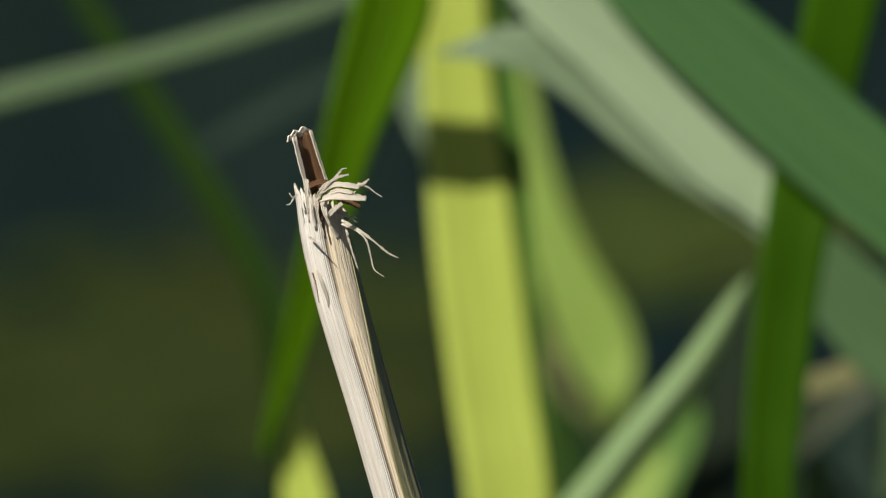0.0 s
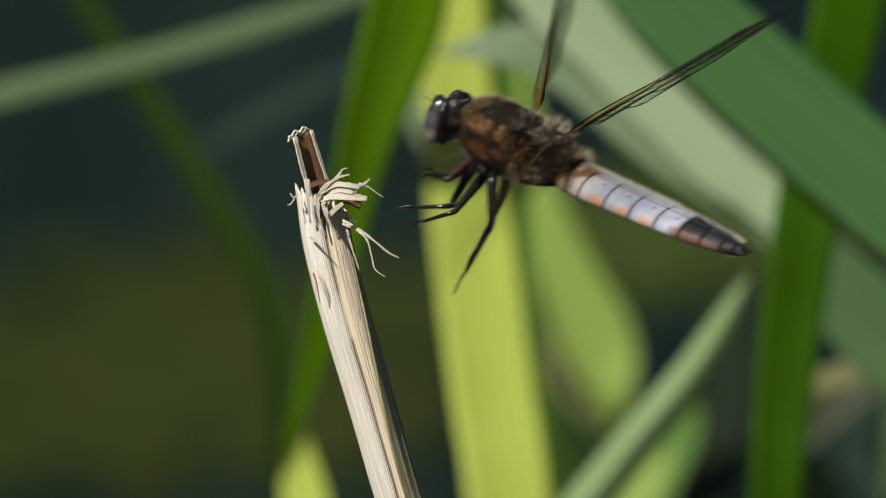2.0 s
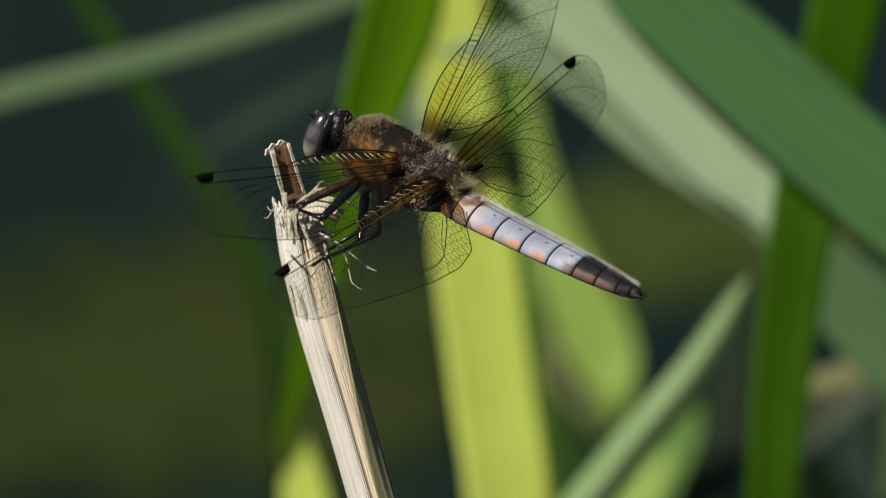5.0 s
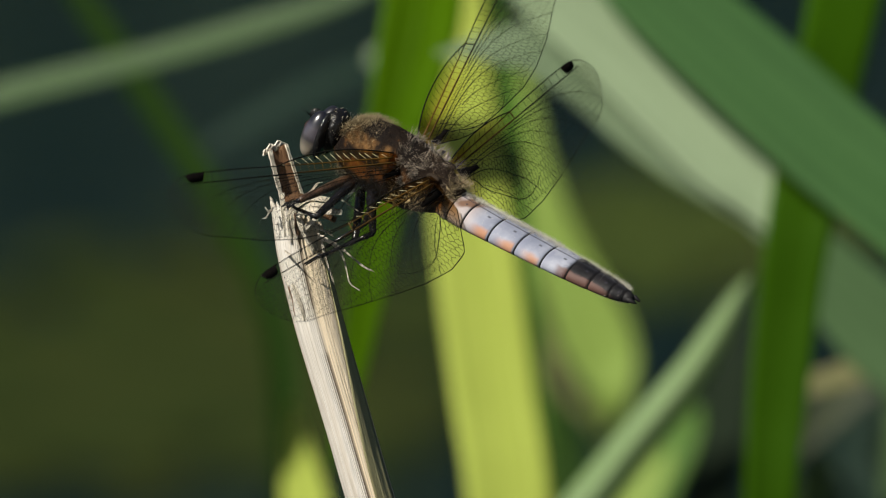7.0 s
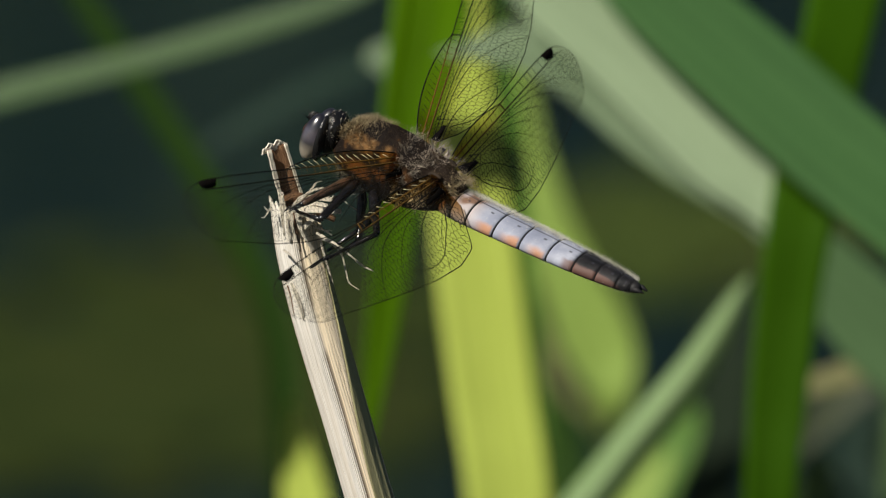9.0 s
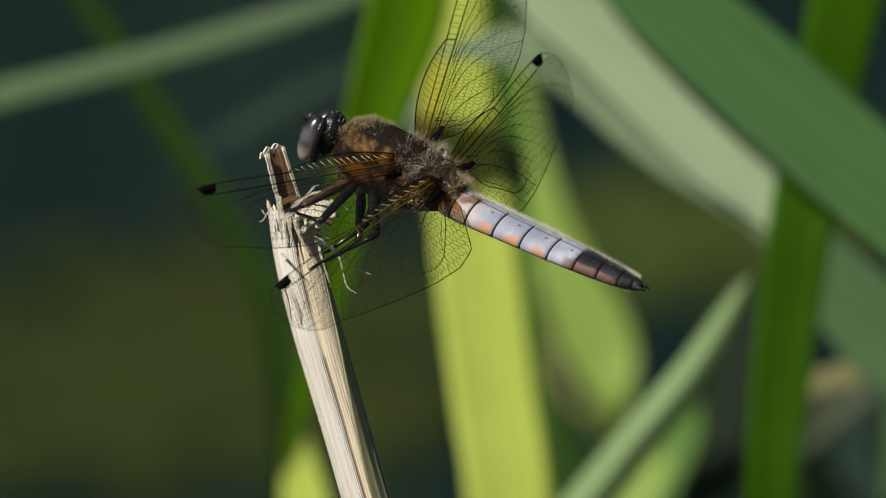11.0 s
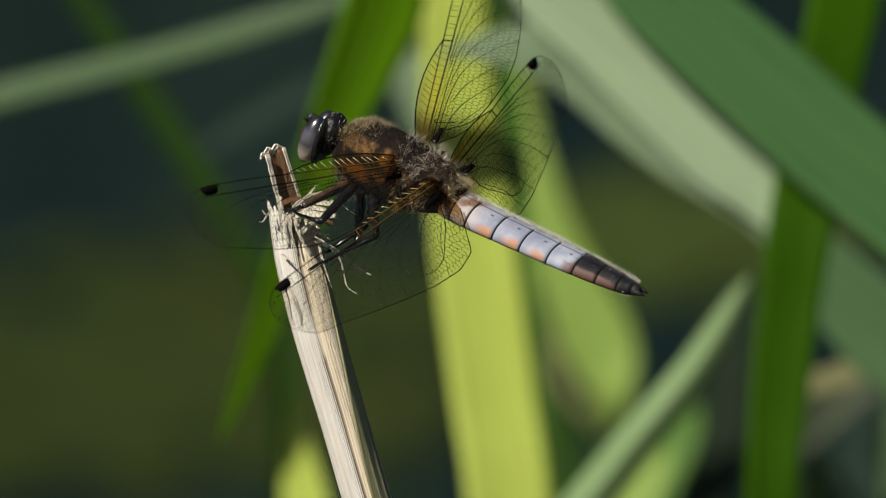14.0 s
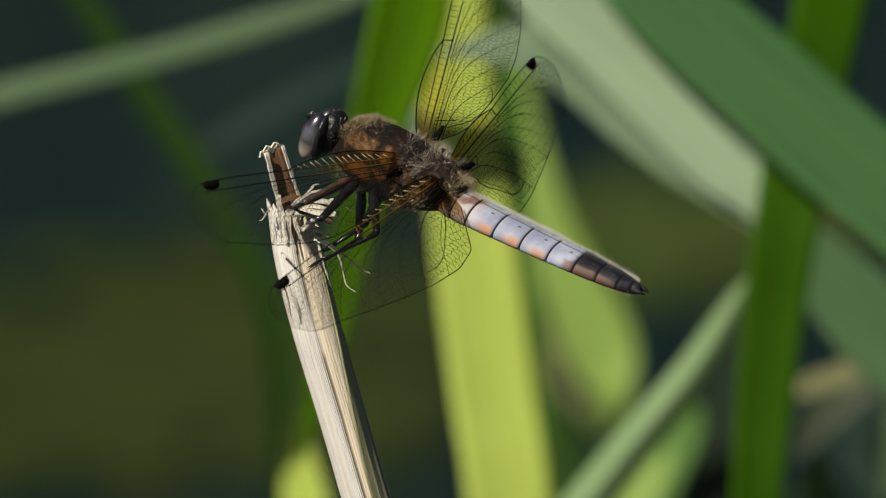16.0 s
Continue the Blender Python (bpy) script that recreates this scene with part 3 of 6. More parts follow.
pale_broad_leaf = leaf('reed_leaf', leaf_silver, 'broad pale grey-green reed leaf bending downward', (-0.4, -0.88, 0.25), 0.05,
    (0.0583, 0.2717, -0.0600), [(-0.0531, 0.0021, 0.6579, 0.0047), (-0.0439, 0.0004, 0.6481, 0.0091), (-0.0352, -0.0008, 0.6412, 0.0110), (-0.0264, -0.0023, 0.6330, 0.0118), (-0.0191, -0.0036, 0.6254, 0.0107), (-0.0139, -0.0045, 0.6200, 0.0072), (-0.0104, -0.0056, 0.6140, 0.0031), (-0.0103, -0.0068, 0.6070, 0.0020), (-0.0115, -0.0093, 0.5931, 0.0019), (-0.0128, -0.0120, 0.5777, 0.0019), (-0.0070, -0.0072, 0.3700, 0.0019), (0.0000, 0.0000, 0.0000, 0.0015)])
shaded_leaf = leaf('reed_leaf', leaf_grey, 'broad grey-green reed leaf half hidden by a taller one', (-0.3, -0.9, 0.3), 0.06,
    (0.1022, 0.3403, -0.0600), [(-0.0531, -0.0047, 0.6055, 0.0025), (-0.0490, -0.0055, 0.6006, 0.0086), (-0.0445, -0.0064, 0.5955, 0.0115), (-0.0395, -0.0073, 0.5903, 0.0132), (-0.0342, -0.0082, 0.5855, 0.0136), (-0.0235, -0.0096, 0.5775, 0.0140), (-0.0136, -0.0120, 0.5638, 0.0123), (-0.0075, -0.0072, 0.3700, 0.0123), (0.0000, 0.0000, 0.0000, 0.0099)])
large_leaf = leaf('reed_leaf', leaf_green, 'large mid-green reed leaf slanting across the stand', (0.2, -0.92, 0.3), 0.04,
    (0.1135, 0.2658, -0.0600), [(-0.0996, 0.0028, 0.6627, 0.0048), (-0.0896, 0.0013, 0.6542, 0.0114), (-0.0807, -0.0001, 0.6465, 0.0133), (-0.0705, -0.0016, 0.6378, 0.0142), (-0.0600, -0.0032, 0.6285, 0.0145), (-0.0496, -0.0048, 0.6198, 0.0137), (-0.0372, -0.0068, 0.6081, 0.0133), (-0.0263, -0.0096, 0.5927, 0.0125), (-0.0216, -0.0120, 0.5788, 0.0117), (-0.0119, -0.0072, 0.3700, 0.0117), (0.0000, 0.0000, 0.0000, 0.0094)])
tall_leaf = leaf('reed_leaf', leaf_deep, 'tall upright reed leaf painted a backlit deep green', (0.15, -0.98, 0.05), 0.03,
    (0.0334, 0.2677, -0.0600), [(0.0289, 0.0414, 0.6626, 0.0088), (0.0254, 0.0333, 0.6509, 0.0107), (0.0224, 0.0211, 0.6398, 0.0106), (0.0191, 0.0041, 0.6296, 0.0102), (0.0165, -0.0045, 0.6183, 0.0094), (0.0144, -0.0074, 0.6046, 0.0086), (0.0131, -0.0096, 0.5923, 0.0081), (0.0120, -0.0120, 0.5785, 0.0072), (0.0066, -0.0072, 0.3700, 0.0072), (0.0000, 0.0000, 0.0000, 0.0058)])
slanting_leaf = leaf('reed_leaf', leaf_mid, 'slender keeled grey-green reed leaf rising to a point', (-0.2, -0.95, 0.05), -0.42,
    (-0.0196, 0.2839, -0.0600), [(0.0626, -0.0029, 0.6068, 0.0002), (0.0605, -0.0036, 0.6028, 0.0029), (0.0580, -0.0043, 0.5985, 0.0043), (0.0542, -0.0053, 0.5929, 0.0052), (0.0501, -0.0062, 0.5879, 0.0056), (0.0453, -0.0072, 0.5823, 0.0057), (0.0415, -0.0080, 0.5775, 0.0059), (0.0367, -0.0091, 0.5714, 0.0060), (0.0288, -0.0120, 0.5549, 0.0063), (0.0158, -0.0072, 0.3700, 0.0063), (0.0000, 0.0000, 0.0000, 0.0051)])
dead_leaf = leaf('reed_leaf', leaf_dead, 'dry straw-coloured reed leaf bent between green leaves', (0, -0.7, 0.7), 0.1,
    (0.0955, 0.3991, -0.0600), [(-0.0434, -0.0091, 0.5685, 0.0009), (-0.0397, -0.0088, 0.5702, 0.0036), (-0.0355, -0.0086, 0.5714, 0.0043), (-0.0299, -0.0082, 0.5736, 0.0043), (-0.0222, -0.0077, 0.5761, 0.0046), (-0.0119, -0.0093, 0.5670, 0.0047), (-0.0085, -0.0120, 0.5519, 0.0043), (-0.0047, -0.0072, 0.3700, 0.0043), (0.0000, 0.0000, 0.0000, 0.0034)])
folded_leaf = leaf('reed_leaf', leaf_olive, 'folded olive-green reed leaf under a dry one', (0.3, -0.8, 0.5), 0.1,
    (0.0875, 0.4481, -0.0600), [(-0.0324, -0.0107, 0.5493, 0.0007), (-0.0300, -0.0100, 0.5532, 0.0044), (-0.0269, -0.0094, 0.5569, 0.0065), (-0.0225, -0.0088, 0.5602, 0.0057), (-0.0154, -0.0083, 0.5628, 0.0049), (-0.0066, -0.0099, 0.5541, 0.0049), (-0.0048, -0.0120, 0.5420, 0.0049), (-0.0026, -0.0072, 0.3700, 0.0049), (0.0000, 0.0000, 0.0000, 0.0040)])
# added companion: its darker green carries the low lime leaf's dimmer part
low_green_leaf = leaf('reed_leaf', leaf_verdant, 'leaning green reed leaf added for the dimmer part of the low yellow-green one', (-0.3, -0.9, 0.3), 0.1,
    (0.0249, 0.5057, -0.0600), [(0.0165, -0.0078, 0.5466, 0.0006), (0.0153, -0.0083, 0.5437, 0.0040), (0.0131, -0.0089, 0.5401, 0.0066), (0.0103, -0.0098, 0.5354, 0.0075), (0.0077, -0.0107, 0.5301, 0.0081), (0.0048, -0.0120, 0.5228, 0.0083), (0.0026, -0.0072, 0.3700, 0.0083), (0.0000, 0.0000, 0.0000, 0.0066)])
low_leaf = leaf('reed_leaf', leaf_fern, 'short green reed leaf low in the stand', (-0.3, -0.8, 0.5), 0.1,
    (0.0549, 0.4178, -0.0600), [(0.0039, -0.0095, 0.5568, 0.0007), (0.0030, -0.0100, 0.5543, 0.0042), (0.0023, -0.0107, 0.5500, 0.0062), (0.0016, -0.0120, 0.5427, 0.0068), (0.0009, -0.0072, 0.3700, 0.0068), (0.0000, 0.0000, 0.0000, 0.0054)])
far_side_leaf = leaf('reed_leaf', leaf_pale, 'grey-green reed leaf at the side of the stand', (-0.3, -0.8, 0.5), 0.1,
    (0.0748, 0.4180, -0.0600), [(-0.0039, -0.0079, 0.5667, 0.0007), (-0.0056, -0.0088, 0.5615, 0.0042), (-0.0061, -0.0096, 0.5573, 0.0052), (-0.0053, -0.0105, 0.5521, 0.0056), (-0.0032, -0.0120, 0.5436, 0.0057), (-0.0018, -0.0072, 0.3700, 0.0057), (0.0000, 0.0000, 0.0000, 0.0046)])
withered_leaf = leaf('reed_leaf', leaf_dead, 'small withered reed leaf behind a yellow-green one', (-0.2, -0.9, 0.4), 0.1,
    (0.0333, 0.6148, -0.0600), [(-0.0176, -0.0064, 0.5399, 0.0006), (-0.0163, -0.0070, 0.5365, 0.0023), (-0.0143, -0.0078, 0.5322, 0.0031), (-0.0122, -0.0085, 0.5279, 0.0023), (-0.0083, -0.0092, 0.5240, 0.0016), (-0.0057, -0.0098, 0.5207, 0.0014), (-0.0036, -0.0104, 0.5173, 0.0012), (-0.0032, -0.0120, 0.5081, 0.0012), (-0.0018, -0.0072, 0.3700, 0.0012), (0.0000, 0.0000, 0.0000, 0.0009)])
# added leaf, dark green to fill the shaded gap between its neighbours
dusky_leaf = leaf('reed_leaf', leaf_shade, 'added reed leaf low between sunlit leaves, shade in its dark green', (-0.2, -0.95, 0.2), 0.05,
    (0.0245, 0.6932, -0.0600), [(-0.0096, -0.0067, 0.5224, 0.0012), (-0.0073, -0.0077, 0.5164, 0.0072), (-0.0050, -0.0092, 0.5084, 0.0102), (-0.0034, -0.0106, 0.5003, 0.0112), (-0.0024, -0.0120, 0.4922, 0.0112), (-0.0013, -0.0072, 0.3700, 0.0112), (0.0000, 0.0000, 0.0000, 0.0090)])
# added leaf that paints the shade behind the slender leaf
dusky_leaf_low = leaf('reed_leaf', leaf_dusk, 'added reed leaf low behind a slender one, shade in its dull olive', (-0.1, -0.95, 0.2), 0.05,
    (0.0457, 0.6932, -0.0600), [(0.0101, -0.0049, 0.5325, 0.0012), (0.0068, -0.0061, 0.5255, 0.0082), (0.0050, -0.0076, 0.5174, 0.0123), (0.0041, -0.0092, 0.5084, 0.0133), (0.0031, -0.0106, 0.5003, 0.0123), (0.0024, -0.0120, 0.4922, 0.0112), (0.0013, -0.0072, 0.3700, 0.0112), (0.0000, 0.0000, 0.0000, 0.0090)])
# leaf added at the edge; its dim colour carries the shade there
dusky_side_leaf = leaf('reed_leaf', leaf_dim, 'added reed leaf at the edge of the stand, shade in its dull green', (-0.1, -0.95, 0.2), 0.05,
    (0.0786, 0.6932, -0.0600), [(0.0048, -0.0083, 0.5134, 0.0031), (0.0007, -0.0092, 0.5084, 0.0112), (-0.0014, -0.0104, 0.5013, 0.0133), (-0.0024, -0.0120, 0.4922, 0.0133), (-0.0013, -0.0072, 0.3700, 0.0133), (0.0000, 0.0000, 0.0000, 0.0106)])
# out of view: added to cast the band of shadow on the broad leaf
unseen_caster_leaf = leaf('reed_leaf', leaf_deep, 'unseen deep green reed leaf added overhead to shade the broad one', (0.1, -0.3, 0.95), 0.08,
    (-0.1125, 0.3011, -0.0600), [(0.0901, 0.0040, 0.6623, 0.0006), (0.0881, 0.0040, 0.6627, 0.0056), (0.0849, 0.0042, 0.6635, 0.0070), (0.0793, 0.0044, 0.6646, 0.0074), (0.0657, 0.0047, 0.6664, 0.0074), (0.0449, 0.0044, 0.6648, 0.0072), (0.0232, 0.0022, 0.6522, 0.0070), (0.0080, -0.0037, 0.6190, 0.0070), (0.0032, -0.0120, 0.5718, 0.0067), (0.0018, -0.0072, 0.3700, 0.0067), (0.0000, 0.0000, 0.0000, 0.0054)])
hanging_leaf = leaf('reed_leaf', leaf_bright, 'drooping reed leaf swaying from above, painted a backlit bright green', (0.3, -0.9, 0.1), 0.07,
    (-0.0012, 0.3460, 0.6158), [(0.0000, 0.0000, 0.0000, 0.0033), (-0.0005, -0.0353, -0.0102, 0.0080), (-0.0014, -0.0642, -0.0302, 0.0118), (-0.0033, -0.0698, -0.0389, 0.0104), (-0.0055, -0.0734, -0.0478, 0.0082), (-0.0077, -0.0759, -0.0618, 0.0063), (-0.0099, -0.0783, -0.0757, 0.0046), (-0.0119, -0.0803, -0.0866, 0.0025), (-0.0133, -0.0815, -0.0935, 0.0005)])


# ---- the broken reed ----
STEM = Vector((0.0691, 0.0159, 0.0))
STEM_PATH = [(-0.0829, -0.0119, 0.6053, 0.0028), (-0.0823, -0.0127, 0.6008, 0.0028), (-0.0813, -0.0135, 0.5964, 0.0028), (-0.0801, -0.0143, 0.5920, 0.0028), (-0.0773, -0.0159, 0.5826, 0.0027), (-0.0741, -0.0178, 0.5718, 0.0027), (-0.0700, -0.0200, 0.5594, 0.0027), (-0.0250, -0.0100, 0.3077, 0.0029), (0.0000, 0.0000, -0.0500, 0.0030)]
SPLINTER = [(-0.0834, -0.0128, 0.6059), (-0.0844, -0.0132, 0.6094), (-0.0853, -0.0136, 0.6128)]


def flat_side(a, along):
    """The stalk's pressed flat side, wider towards the water: its radius at a share of the turn, and the share at which it begins."""
    drop = min(1.0, max(0.0, (0.656 - along) / 0.026))
    begin = 0.600 + 0.11 * drop * drop * (3 - 2 * drop)
    half, middle = (begin - 0.46) / 2, (begin + 0.46) / 2
    return math.cos(half * 2 * math.pi) / math.cos((a - middle) * 2 * math.pi), begin


def stem_body():
    """The hollow stalk: wrapped in layers, so its radius steps and dips round it, with a torn rim."""
    curve = spline(STEM_PATH, 150)[::-1]
    sides = 120
    rng = random.Random(2)
    ridge = [0.0] * sides
    for k in range(sides):
        a = k / sides
        ridge[k] = 0.03 * ((a * 3 + 0.15) % 1.0) + 0.010 * noise.noise(Vector((a * 18, 0, 0))) + 0.003 * noise.noise(Vector((a * 70, 3, 0)))
    for groove, deep, narrow in ((0.845, 0.02, 70), (0.915, 0.02, 60)):
        for k in range(sides):
            ridge[k] -= deep * math.exp(-(((k / sides - groove) * narrow) ** 2))
    torn = [0.0014 * noise.noise(Vector((k * 0.35, 7, 0))) + 0.0007 * rng.uniform(-1, 1) - 0.0007 + 0.0018 * math.cos(2 * math.pi * k / sides) for k in range(sides)]
    rings, grain, along = [], [], 0.0
    for i, row in enumerate(curve):
        p = Vector(row[:3])
        ahead = (Vector(curve[min(i + 1, len(curve) - 1)][:3]) - Vector(curve[max(i - 1, 0)][:3])).normalized()
        along += (p - Vector(curve[max(i - 1, 0)][:3])).length
        side = ahead.cross(Vector((0, 1, 0))).normalized()
        back = side.cross(ahead).normalized()
        ring = []
        for k in range(sides):
            turn = 2 * math.pi * k / sides
            pressed, begin = flat_side(k / sides, along)
            r = float(row[3]) * (pressed if 0.46 < k / sides < begin else 1 + ridge[k] - 0.16 * math.exp(-((k / sides - 0.745) * 34) ** 2) - 0.05 * math.exp(-((k / sides - 0.79) * 60) ** 2) + 0.012 * noise.noise(Vector((k * 0.3, along * 120, 1))))
            last = torn[k] * max(0.0, (i - len(curve) + 9) / 8.0)
            ring.append(p + side * r * math.cos(turn) + back * r * math.sin(turn) + ahead * last)
            grain.append((k / sides, along, 0))
        rings.append(ring)
    top, ahead = rings[-1], ahead
    centre = sum(top, Vector()) / sides
    for drop, scale in ((0.0002, 0.86), (0.002, 0.76), (0.006, 0.66)):
        rings.append([centre + (p - centre) * scale - ahead * drop for p in top])
        grain += [(k / sides, along + drop, 0) for k in range(sides)]
    points, faces = loft(rings)
    return points, faces, grain


def sheath_strip():
    """A strip of old sheath that lies along the flat side of the stalk, a little proud of it, with a ridge in the middle."""
    curve = spline(STEM_PATH, 150)[::-1][:140]
    rings, grain, along = [], [], 0.0
    for i, row in enumerate(curve):
        p = Vector(row[:3])
        ahead = (Vector(curve[min(i + 1, len(curve) - 1)][:3]) - Vector(curve[max(i - 1, 0)][:3])).normalized()
        along += (p - Vector(curve[max(i - 1, 0)][:3])).length
        side = ahead.cross(Vector((0, 1, 0))).normalized()
        back = side.cross(ahead).normalized()
        ring = []
        for lift in (0.00012, -0.0002):
            begin = flat_side(0.5, along)[1] - 0.006
            shares = np.linspace(begin, 0.475, 9) if lift > 0 else np.linspace(0.475, begin, 9)
            for a in shares:
                turn = 2 * math.pi * float(a)
                bulge = 0.00010 * math.exp(-((float(a) - 0.60) * 45) ** 2)
                r = float(row[3]) * flat_side(float(a), along)[0] + lift + bulge
                ring.append(p + side * r * math.cos(turn) + back * r * math.sin(turn))
                grain.append((float(a), along, 0))
        rings.append(ring)
    return (*loft(rings), grain)


def strip(points, width, thick, face, taper=0.3, split=0.0, seed=1, ragged=0.22):
    """A torn strip or fibre along points, with an uneven width."""
    curve = spline(points, 6 * (len(points) - 1) + 1)
    rings, grain, along = [], [], 0.0
    rng = random.Random(seed)
    n = len(curve)
    for i, p in enumerate(curve):
        p = Vector(p)
        ahead = (Vector(curve[min(i + 1, n - 1)]) - Vector(curve[max(i - 1, 0)])).normalized()
        along += (p - Vector(curve[max(i - 1, 0)])).length
        side = ahead.cross(Vector(face)).normalized()
        up = side.cross(ahead).normalized()
        w = width / 2 * (1 - (1 - taper) * i / (n - 1)) * (1 + ragged * rng.uniform(-1, 1))
        t = thick / 2
        ring = []
        for u, v in ((-1, 1), (-0.5, 0.6), (0, 0.4), (0.5, 0.6), (1, 1), (1, -1), (0.5, -1.4), (0, -1.6), (-0.5, -1.4), (-1, -1)):
            ring.append(p + side * w * u + up * (t * v + w * split * abs(u)))
            grain.append(((u + 1) / 2, along, 0))
        rings.append(ring)
    return (*loft(rings), grain)


def broken_reed():
    thing = tagged(new("broken_reed"), "dry straw-coloured broken reed stalk with a frayed top", "reed stalk")
    thing.location = STEM
    stalk = part("stalk", stem_body(), straw, thing)
    facing = Vector((0.45, -0.88, 0.1))
    part("splinter", strip(SPLINTER, 0.0027, 0.0003, facing, 0.8, 0.45, 4, 0.04), straw_inner, thing, "upright brown splinter with pale edges")
    across = (Vector(SPLINTER[-1]) - Vector(SPLINTER[0])).cross(facing).normalized()
    for s, wide in ((-1, 0.0005), (1, 0.0003)):
        rim = [tuple(Vector(p) + across * s * w + facing * 0.00085) for p, w in zip(SPLINTER, (0.00132, 0.0012, 0.00108))]
        part("splinter_edge", strip(rim, wide, 0.0003, facing, 0.9, 0, 6, 0.3), straw_fibre, thing)
    end = Vector(SPLINTER[-1])
    for k in range(7):
        a = end + across * (-0.0011 + 0.00036 * k)
        b = a + Vector((0.0003 * math.sin(k * 2.1), -0.0002, 0.0002 + 0.0002 * ((k * 5) % 3)))
        part("splinter_fray", strip([a - Vector((0, 0, 0.0004)), a + Vector((0, -0.0002, 0.0001)), b], 0.0009, 0.0003, facing, 0.5, 0.1, 70 + k), straw_fibre, thing)
    rim = Vector(STEM_PATH[0][:3])
    axis = (rim - Vector(STEM_PATH[1][:3])).normalized()
    # closed brown plug; its dark tone stands in for the cavity's shade
    part("hollow", loft(tube([rim - axis * 0.006, rim - axis * 0.0022], (0.0021, 0.0021), 20)), straw_inner, thing, "brown plug inside the stalk, standing in for its dark hollow")
    part("sheath", sheath_strip(), straw_sheath, thing, "dull olive strip of old leaf sheath")
    return thing


def fibre(seed, wide, *points):
    """One torn fibre of the frayed top."""
    part("fibre", strip(points, wide * 0.9, wide * 0.3, (0.1, -1, 0.4), 0.3, 0.25, seed, 0.38), straw_fibre, reed_stem)


reed_stem = broken_reed()
fibre(20, 0.0006, (-0.0832, -0.0155, 0.6057), (-0.0824, -0.0163, 0.6072), (-0.0809, -0.0167, 0.6083), (-0.0797, -0.0172, 0.6087))
fibre(21, 0.00032, (-0.0813, -0.0167, 0.6081), (-0.0806, -0.0165, 0.6090), (-0.0804, -0.0170, 0.6093), (-0.0799, -0.0170, 0.6094))
fibre(22, 0.0006, (-0.0815, -0.0153, 0.6063), (-0.0805, -0.0168, 0.6075), (-0.0784, -0.0174, 0.6075), (-0.0774, -0.0172, 0.6082))
fibre(23, 0.00028, (-0.0787, -0.0173, 0.6077), (-0.0775, -0.0174, 0.6073), (-0.0767, -0.0175, 0.6067), (-0.0759, -0.0176, 0.6062))
fibre(24, 0.0003, (-0.0782, -0.0173, 0.6077), (-0.0789, -0.0175, 0.6069), (-0.0794, -0.0176, 0.6064))
fibre(25, 0.00085, (-0.0826, -0.0155, 0.6057), (-0.0804, -0.0170, 0.6064), (-0.0789, -0.0176, 0.6064), (-0.0777, -0.0176, 0.6060))
fibre(26, 0.0006, (-0.0805, -0.0165, 0.6060), (-0.0794, -0.0171, 0.6057), (-0.0785, -0.0173, 0.6049))
fibre(27, 0.0005, (-0.0822, -0.0158, 0.6038), (-0.0814, -0.0167, 0.6047), (-0.0804, -0.0172, 0.6054))
fibre(28, 0.00042, (-0.0805, -0.0159, 0.6033), (-0.0784, -0.0172, 0.6023), (-0.0767, -0.0179, 0.6011), (-0.0752, -0.0181, 0.5999), (-0.0741, -0.0182, 0.5994))
fibre(29, 0.0003, (-0.0805, -0.0159, 0.6029), (-0.0786, -0.0172, 0.6022), (-0.0777, -0.0179, 0.6013), (-0.0772, -0.0182, 0.5995), (-0.0768, -0.0190, 0.5982), (-0.0757, -0.0191, 0.5974))
fibre(30, 0.00035, (-0.0808, -0.0152, 0.6039), (-0.0794, -0.0164, 0.6036), (-0.0787, -0.0170, 0.6032))
fibre(31, 0.00025, (-0.0796, -0.0164, 0.6035), (-0.0791, -0.0169, 0.6038), (-0.0787, -0.0169, 0.6037))
fibre(32, 0.0003, (-0.0855, -0.0148, 0.6060), (-0.0860, -0.0160, 0.6059), (-0.0864, -0.0159, 0.6064))
fibre(33, 0.0002, (-0.0859, -0.0149, 0.6056), (-0.0864, -0.0161, 0.6051), (-0.0867, -0.0161, 0.6051))
fibre(34, 0.00026, (-0.0842, -0.0157, 0.6013), (-0.0836, -0.0173, 0.6012), (-0.0829, -0.0175, 0.6005), (-0.0824, -0.0176, 0.5999))
fibre(35, 0.0006, (-0.0845, -0.0151, 0.6078), (-0.0844, -0.0156, 0.6058), (-0.0841, -0.0159, 0.6030))
fibre(36, 0.0006, (-0.0826, -0.0160, 0.6055), (-0.0822, -0.0167, 0.6037), (-0.0809, -0.0166, 0.6012))
fibre(37, 0.0005, (-0.0833, -0.0160, 0.6059), (-0.0832, -0.0161, 0.6040), (-0.0824, -0.0162, 0.6014))
fibre(39, 0.0004, (-0.0802, -0.0153, 0.6031), (-0.0796, -0.0160, 0.6007), (-0.0786, -0.0165, 0.5976))
fibre(49, 0.00045, (-0.0836, -0.0159, 0.6060), (-0.0838, -0.0161, 0.6045), (-0.0833, -0.0161, 0.6024))

def ribbon(seed, wide, material, label, *points):
    """A broad torn ribbon of the frayed top."""
    part("ribbon", strip(points, wide, 0.00022, (0.15, -0.75, 0.65), 0.75, 0.25, seed, 0.16), material, reed_stem, label)


ribbon(60, 0.00083, straw_fibre, "broad bleached ribbon of torn reed", (-0.0827, -0.0165, 0.6057), (-0.0813, -0.0182, 0.6063), (-0.0795, -0.0194, 0.6064), (-0.0777, -0.0199, 0.6064))
